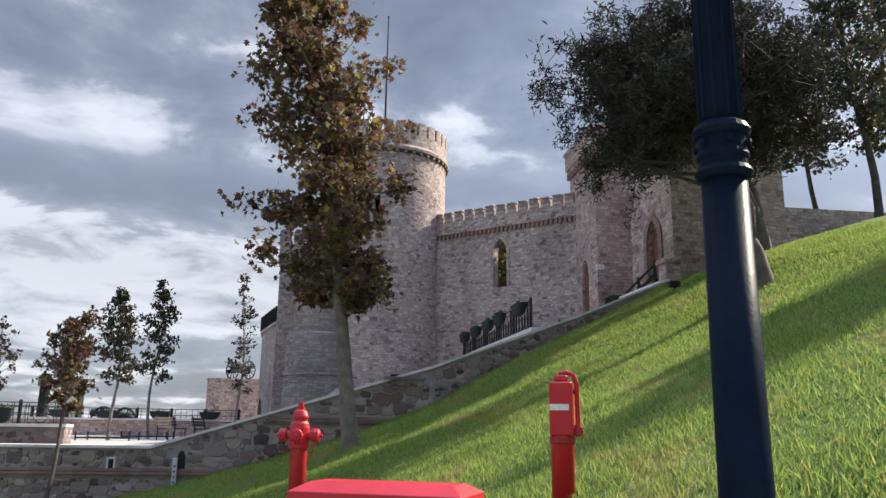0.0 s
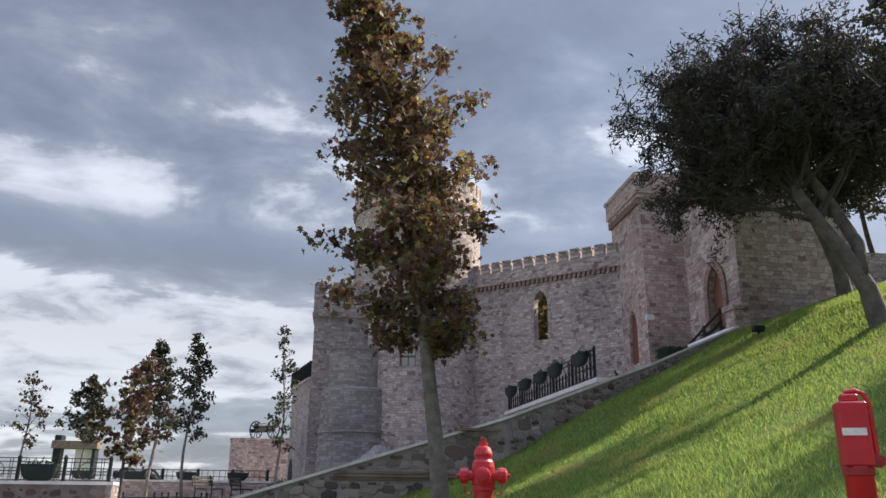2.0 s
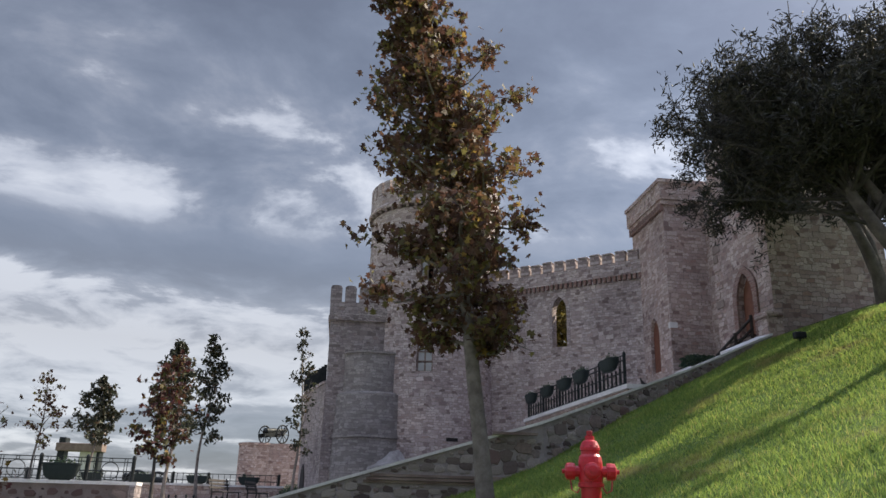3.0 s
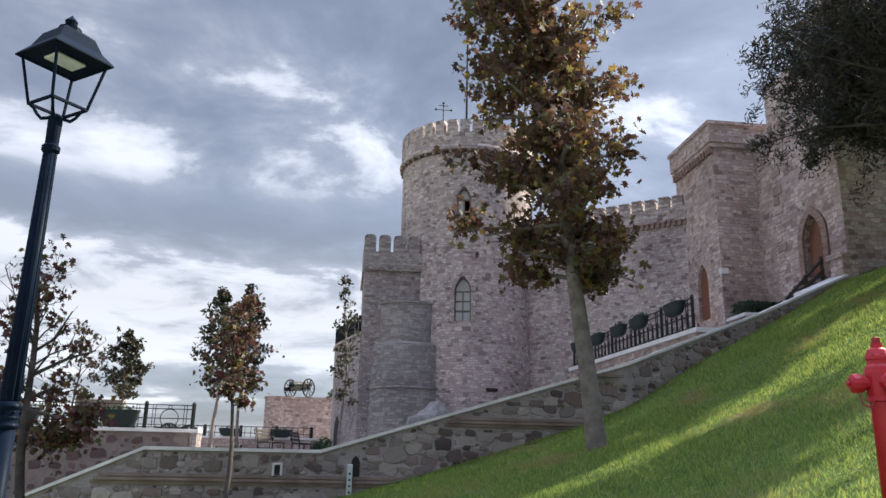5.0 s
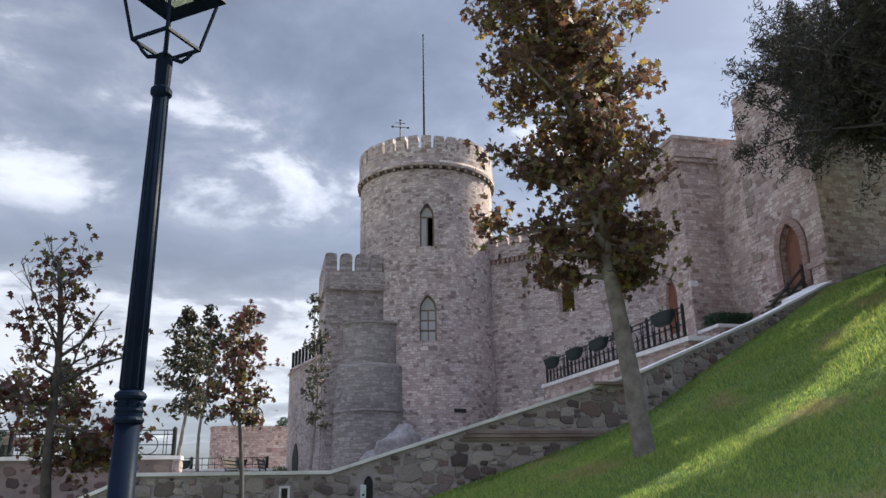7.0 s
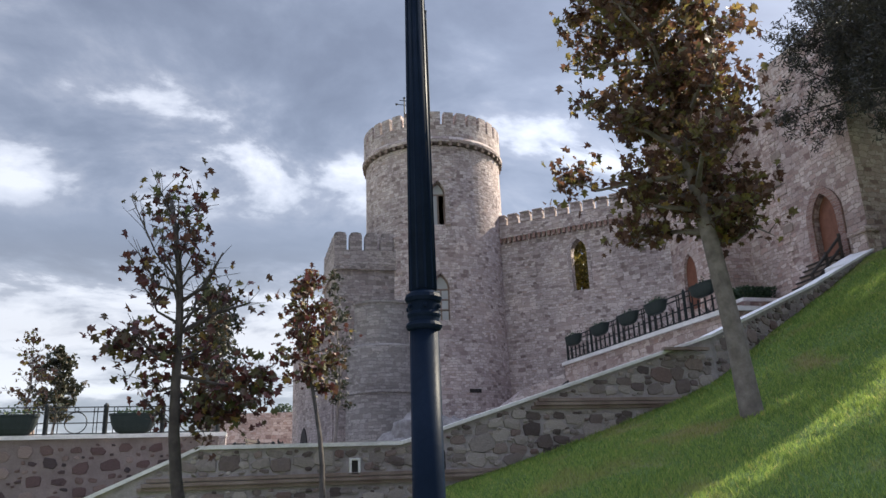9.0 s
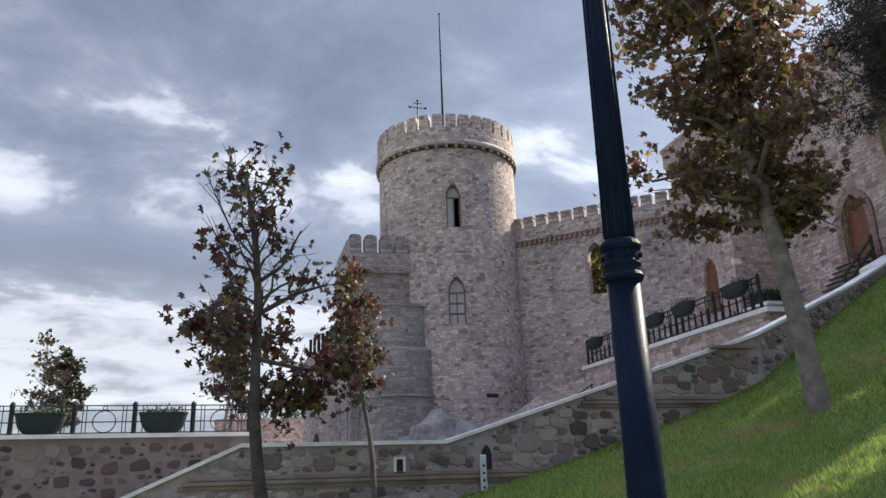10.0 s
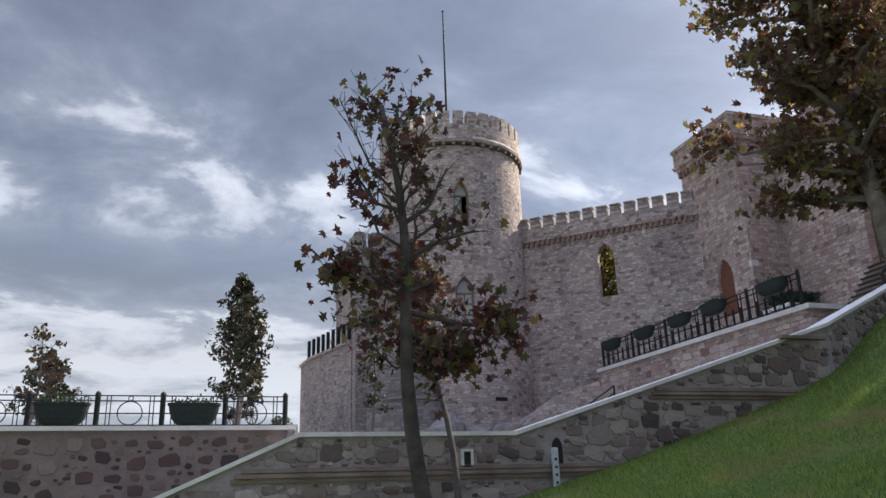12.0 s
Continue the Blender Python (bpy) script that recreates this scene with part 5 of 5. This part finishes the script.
copy_thing(b0, pose(-5.3, 33.6, 1.0, 0, 0, 80))
copy_thing(b0, pose(8.6, 28.2, 4.68, 0, 0, 60))

# timber side rail of the gate steps
rack = thing("timber_rail", None, "dark timber side rail of the gate steps", "rail")
for a, c in (((8.95, 23.9, 4.70), (8.95, 23.9, 5.75)), ((9.55, 23.9, 5.3), (9.55, 23.9, 6.45)), ((10.12, 23.9, 5.9), (10.12, 23.9, 7.05))):
    part("post", tubed([a, c], 0.055, 6), M_DARKWOOD, rack)
for z in (0.0, -0.32, -0.64):
    part("board", tubed([(8.90, 23.9, 5.72 + z), (10.16, 23.9, 6.98 + z)], 0.045, 6), M_DARKWOOD, rack)

spot = thing("ground_light", pose(8.45, 18.75, ground(8.45, 18.75)), "small dark floodlight box standing in the grass", "floodlight")
part("case", boxed(-0.14, 0.14, -0.09, 0.09, 0.08, 0.24, 0.02), M_IRON, spot)
part("bracket", boxed(-0.02, 0.02, -0.02, 0.02, -0.1, 0.09), M_IRON, spot)


gp = thing("gate_pier", pose(-26.6, 78.0, 1.0) @ Matrix.Scale(2.0, 4), "dark framed gate shelter with a pale panel", "gate pier")
part("post", boxed(-0.42, -0.12, -0.3, 0.3, -3.0, 2.6, 0.03), M_IRON, gp)
part("post", boxed(1.28, 1.42, -0.3, 0.3, -3.0, 2.0, 0.03), M_IRON, gp)
part("lintel", boxed(-0.5, 1.5, -0.36, 0.36, 2.0, 2.35, 0.02), M_FRAME, gp)
part("panel", boxed(0.5, 1.28, -0.1, 0.1, -3.0, 2.0, 0.02), M_COPING, gp, "pale upright panel")


# ---- cannon ----
def cannon(m):
    """Field gun: the axle along local x, the barrel along local y."""
    ob = thing("cannon", m, "old black field cannon on spoked wheels", "cannon", "old guns")
    part("barrel", lathed([(0.0, -1.0), (0.08, -0.98), (0.06, -0.9), (0.2, -0.84), (0.23, -0.7), (0.2, -0.66), (0.19, 0.0), (0.2, 0.03), (0.17, 0.06), (0.14, 1.0), (0.18, 1.06), (0.17, 1.12), (0.08, 1.13), (0.08, 0.9)], 18), M_IRON, ob, smooth=True).matrix_basis = pose(0, 0, 0.86, -84, 0, 0)
    for s in (-1, 1):
        w = part("wheel", ring_bar(0.58, 0.055, 28), M_IRON, ob)
        w.matrix_basis = pose(0.78 * s, 0.0, 0.62, 0, 0, 90)
        part("hub", lathed([(0.09, -0.12), (0.12, 0), (0.09, 0.12)], 12), M_IRON, w).matrix_basis = pose(0, 0, 0, 90)
        for k in range(10):
            a = math.pi * k / 5
            part("spoke", tubed([(0.08 * math.cos(a), 0, 0.08 * math.sin(a)), (0.56 * math.cos(a), 0, 0.56 * math.sin(a))], 0.03, 5), M_IRON, w)
        part("cheek", prisms([(0.16 * s, -1.1), (0.26 * s, -1.1), (0.26 * s, 0.4), (0.16 * s, 0.4)], lambda x, y: 0.45 + 0.1 * y, lambda x, y: 0.78 + 0.18 * y), M_IRON, ob)
    part("axle", tubed([(-0.82, 0, 0.62), (0.82, 0, 0.62)], 0.07, 8), M_IRON, ob)
    return ob


gun = cannon(pose(-6.75, 55.7, 4.76, 0, 0, -38))
copy_thing(gun, pose(-12.4, 46.6, 1.0, 0, 0, 70) @ Matrix.Scale(1.25, 4))
for i, (x, y, n, r) in enumerate(((-4.6, 44.5, 900, 0.9), (-5.0, 50.0, 900, 1.1), (-4.3, 56.5, 500, 0.7))):
    z = 4.75 if y > 55 else 1.0
    sh = thing("shrub", pose(x, y, z), "dense dark green shrub by the castle foot", "shrub", "terrace shrubs")
    rs = np.random.default_rng(500 + i)
    d = rs.normal(size=(n, 3))
    d /= np.linalg.norm(d, axis=1)[:, None]
    d = d * r * rs.uniform(0.55, 1.0, n)[:, None]
    d[:, 2] = np.abs(d[:, 2]) * 1.1
    leaf_mesh("foliage", d, 0.13, M_SHRUB, sh, rs)
    part("stem", tubed([(0, 0, -0.05), (0, 0, r * 0.8)], 0.05, 6), M_BARK_DARK, sh)


# ---- rocks at the tower foot ----
def rock(x, y, z, sx, sy, sz, seed):
    bm = bmesh.new()
    bmesh.ops.create_icosphere(bm, subdivisions=4, radius=1.0)
    for v in bm.verts:
        p = v.co.copy()
        k = 1 + 0.09 * noise.noise(p * 8.0) + 0.05 * noise.noise(p * 17.0) + 0.26 * noise.noise(p * 1.3 + Vector((seed, 0, 0))) + 0.12 * noise.noise(p * 3.7 + Vector((0, seed, 0)))
        v.co = Vector((p.x * sx, p.y * sy, p.z * sz)) * k
    ob = link_mesh("rock", bm, M_ROCK, smooth=True)
    ob.matrix_basis = pose(x, y, z, 0, 0, seed * 37)
    return tagged(ob, "grey natural rock outcrop at the tower foot", "rock", "rocks under the tower")


for i, (x, y, z, a, c, d) in enumerate(((0.1, 36.8, 1.8, 1.5, 0.9, 1.45), (1.2, 36.7, 1.6, 1.3, 0.9, 1.4), (-1.0, 36.7, 1.3, 1.2, 0.8, 1.0), (2.6, 36.9, 1.7, 1.3, 0.8, 1.2), (-2.0, 36.8, 1.0, 1.0, 0.8, 0.7))):
    rock(x, y, z, a, c, d, i + 1)
mound = thing("scree", None, "brown earth and rough masonry footing under the tower", "footing")
unwrap(part("footing", prisms([(2.7, 36.4), (4.0, 35.2), (5.6, 33.8), (6.0, 38.5), (2.9, 38.9)], 0.9, lambda x, y: min(4.35, 2.3 + 1.1 * (x - 2.6))), M_CASTLE, mound))
bm = bmesh.new()
bmesh.ops.create_icosphere(bm, subdivisions=3, radius=1.0)
for v in bm.verts:
    v.co = Vector((v.co.x * 1.6, v.co.y * 0.8, v.co.z * 1.0)) * (1 + 0.2 * noise.noise(v.co * 2))
s = part("soil", bm, M_SOIL, mound)
s.matrix_basis = pose(2.7, 35.6, 1.75)

# ---- front wall fittings ----
drain = thing("drain_niche", pose(-5.1, WY, 0.0), "small dark drain opening with a pale plaster frame", "drain")
# solid dark block in place of a shaded recess
part("opening", boxed(-0.055, 0.055, -0.045, 0.1, 0.56, 0.76), M_DARK, drain)
for a in ((-0.10, -0.055, 0.52, 0.80), (0.055, 0.10, 0.52, 0.80), (-0.055, 0.055, 0.52, 0.56), (-0.055, 0.055, 0.76, 0.80)):
    part("frame", boxed(a[0], a[1], -0.06, 0.02, a[2], a[3], 0.008), M_COPING, drain)
strip = thing("downpipe", pose(-3.66, WY, 0.0), "pale perforated metal strip fixed upright on the wall", "downpipe")
part("channel", boxed(-0.055, 0.055, -0.17, -0.11, -0.4, 0.80, 0.01), M_DRAIN, strip)
for k in range(6):
    # punched holes shown as dark plates, their shade in the colour
    part("hole", boxed(-0.02, 0.02, -0.174, -0.16, 0.0 + 0.12 * k, 0.04 + 0.12 * k), M_DARK, strip)
part("bracket", boxed(-0.03, 0.03, -0.115, 0.02, 0.55, 0.60), M_DRAIN, strip)
# niche not hollowed: its shade is a dark arch block
arch = part("niche", arch_solid(0.17, 0.42, 0.1), M_DARK, front)
arch.matrix_basis = pose(-3.55, WY - 0.035, 0.55)
for x0, x1, z in ((-8.65, -1.2, 0.36), (-1.75, 1.75, 1.60)):
    for dz, dp in ((0.0, 0.05), (0.065, 0.085), (0.14, 0.06)):
        part("moulded_band", boxed(x0 + dz, x1, WY - dp, WY, z + dz, z + dz + 0.058), M_BANDSTONE, front)


# ---- rubble stones, each a piece of its own ----
def stone_templates(count, seed):
    rng = np.random.default_rng(seed)
    out = []
    for i in range(count):
        n = int(rng.integers(6, 9))
        ang = np.sort(np.linspace(0, 2 * np.pi, n, endpoint=False) + rng.uniform(-0.25, 0.25, n))
        bm = bmesh.new()
        rim, face = [], []
        for a in ang:
            k = 0.5 * min(1 / max(abs(math.cos(a)), 0.01), 1 / max(abs(math.sin(a)), 0.01)) ** 0.75 * rng.uniform(0.88, 1.0)
            rim.append(bm.verts.new((k * math.cos(a), 0.6, k * math.sin(a))))
            face.append(bm.verts.new((k * 0.86 * math.cos(a), -0.75 + rng.uniform(-0.2, 0.2), k * 0.86 * math.sin(a))))
        mid = bm.verts.new((rng.uniform(-0.1, 0.1), -1.0, rng.uniform(-0.1, 0.1)))
        for j in range(n):
            q = (j + 1) % n
            bm.faces.new((rim[j], rim[q], face[q], face[j]))
            bm.faces.new((face[j], face[q], mid))
        bmesh.ops.recalc_face_normals(bm, faces=bm.faces[:])
        me = bpy.data.meshes.new("stone")
        bm.to_mesh(me)
        bm.free()
        out.append(me)
    return out


def rest_of(parent, spots, shapes, mat):
    """Stones past the nearest three hundred, joined in one mesh."""
    verts, faces = [], []
    for k, m in spots:
        o = len(verts)
        verts += [tuple(m @ v.co) for v in shapes[k].vertices]
        faces += [tuple(o + q for q in p.vertices) for p in shapes[k].polygons]
    if verts:
        tagged(from_arrays("rubble_rest", verts, faces, mat, parent), kind="stuff")


def rubble(parent, y, x0, x1, z0, z1, mat, rest_mat, seed, sizes, tries, fits, proud, near, gap=0.86, limit=300):
    """Irregular stones laid so that none covers another: large ones first, small ones in the gaps."""
    rng = np.random.default_rng(seed)
    shapes = stone_templates(16, seed)
    for me in shapes:
        me.materials.append(mat)
    laid = np.zeros((0, 4))
    made, rest = 0, []
    for i in range(tries):
        f = i / tries
        w = (sizes[0] + (sizes[1] - sizes[0]) * f ** 0.6) * rng.uniform(0.75, 1.25)
        hgt = w * rng.uniform(0.42, 0.85)
        cx, cz = rng.uniform(x0, x1), rng.uniform(z0, z1)
        if not fits(cx - w / 2, cx + w / 2, cz - hgt / 2, cz + hgt / 2):
            continue
        if len(laid) and np.any((np.abs(laid[:, 0] - cx) < (laid[:, 2] + w) / 2 * gap) & (np.abs(laid[:, 1] - cz) < (laid[:, 3] + hgt) / 2 * gap)):
            continue
        laid = np.vstack([laid, (cx, cz, w, hgt)])
        k = int(rng.integers(0, 16))
        m = Matrix.LocRotScale((cx, y(cx), cz), Euler((0, rng.uniform(-0.25, 0.25), math.atan(0.425) if y(cx) > WY + 0.001 and y(cx) < TY else 0)), (w, proud * rng.uniform(0.5, 1.3), hgt))
        if made < limit and near(cx):
            s = new("stone", shapes[k])
            s.parent, s.matrix_basis = parent, m
            made += 1
        else:
            rest.append((k, m))
    rest_of(parent, rest, shapes, rest_mat)


def fits_front(a, b, c, d):
    x = (a + b) / 2
    if d > min(coping_z(a), coping_z(b)) - 0.08 or d < ground(x, wall_y(x)) - 0.05:
        return False
    if (d > 0.34 and c < 0.57 and a < -1.2) or (d > 1.58 and c < 1.82 and b > -1.75 and a < 1.75):
        return False
    if (b > -5.22 and a < -4.98 and d > 0.5 and c < 0.82) or (b > -3.75 and a < -3.45 and d > -0.4):
        return False
    if b > BEND - 0.02 and a < BEND + 0.02:
        return False
    return not (b > 0.88 and a < 2.27 and c < 2.9 and d > 2.66)


rubble(front, wall_y, -9.6, 9.8, -0.7, 6.2, M_RUBBLE, M_RUBBLE_REST, 3, (0.50, 0.09), 130000, fits_front, 0.036, lambda x: -6.0 < x < 1.5, 0.72)
rubble(terr, lambda x: TY, -17.0, -7.45, -0.5, 1.36, M_REDSTONE, M_REDSTONE_REST, 8, (0.40, 0.08), 9000, lambda a, b, c, d: d < 1.36 and b < -7.42 and c > -0.6, 0.02, lambda x: x > -12.5, 1.10)
rngq = np.random.default_rng(77)
for i in range(22):
    z = 6.9 + 0.33 * i
    w = 0.5 if i % 2 else 0.3
    unwrap(part("quoin", boxed(10.425, 10.6, 26.62 - w, 26.63, z, z + rngq.uniform(0.2, 0.3), 0.012), M_BANDSTONE if rngq.uniform() < 0.25 else M_KEEP, gate))
part("quoin", boxed(10.57, 10.9, 30.97, 31.15, 8.22, 8.45, 0.012), M_COPING, keep)


# ---- grass ----
def grass():
    rng = np.random.default_rng(99)
    n = 800000
    d = 3.2 + 20.0 * rng.uniform(0, 1, n) ** 1.4
    s = rng.uniform(-14, 17, n)
    x = PATH_DIR.x * s + PATH_NRM.x * d
    y = PATH_DIR.y * s + PATH_NRM.y * d
    ok = (y < WY + np.clip(x - BEND, 0, 8) * 0.425 - 0.12) & (x < 12.5)
    x, y, d = x[ok], y[ok], d[ok]
    z = np.array([ground(float(a), float(b)) for a, b in zip(x, y)])
    n = len(x)
    patch = np.array([noise.noise(Vector((a * 0.9, b * 0.9, 0))) for a, b in zip(x, y)])
    h = (0.055 + 0.035 * np.clip(patch, -0.6, 1)) * rng.uniform(0.6, 1.4, n)
    w = 0.0045 * (1 + 0.08 * d)
    a = rng.uniform(0, 2 * np.pi, n)
    lean = rng.normal(0, 0.55, (n, 2)) * h[:, None]
    v0 = np.stack([x - np.cos(a) * w, y - np.sin(a) * w, z - 0.01], 1)
    v1 = np.stack([x + np.cos(a) * w, y + np.sin(a) * w, z - 0.01], 1)
    v2 = np.stack([x + lean[:, 0], y + lean[:, 1], z + h], 1)
    verts = np.stack([v0, v1, v2], 1).reshape(-1, 3)
    me = bpy.data.meshes.new("grass")
    me.vertices.add(3 * n)
    me.vertices.foreach_set("co", verts.ravel())
    me.loops.add(3 * n)
    me.loops.foreach_set("vertex_index", np.arange(3 * n, dtype=np.int32))
    me.polygons.add(n)
    me.polygons.foreach_set("loop_start", np.arange(0, 3 * n, 3, dtype=np.int32))
    me.update()
    me.validate()
    me.materials.append(M_BLADE)
    tagged(new("grass", me), "short green lawn grass with yellowish blades", "grass", kind="stuff")


grass()
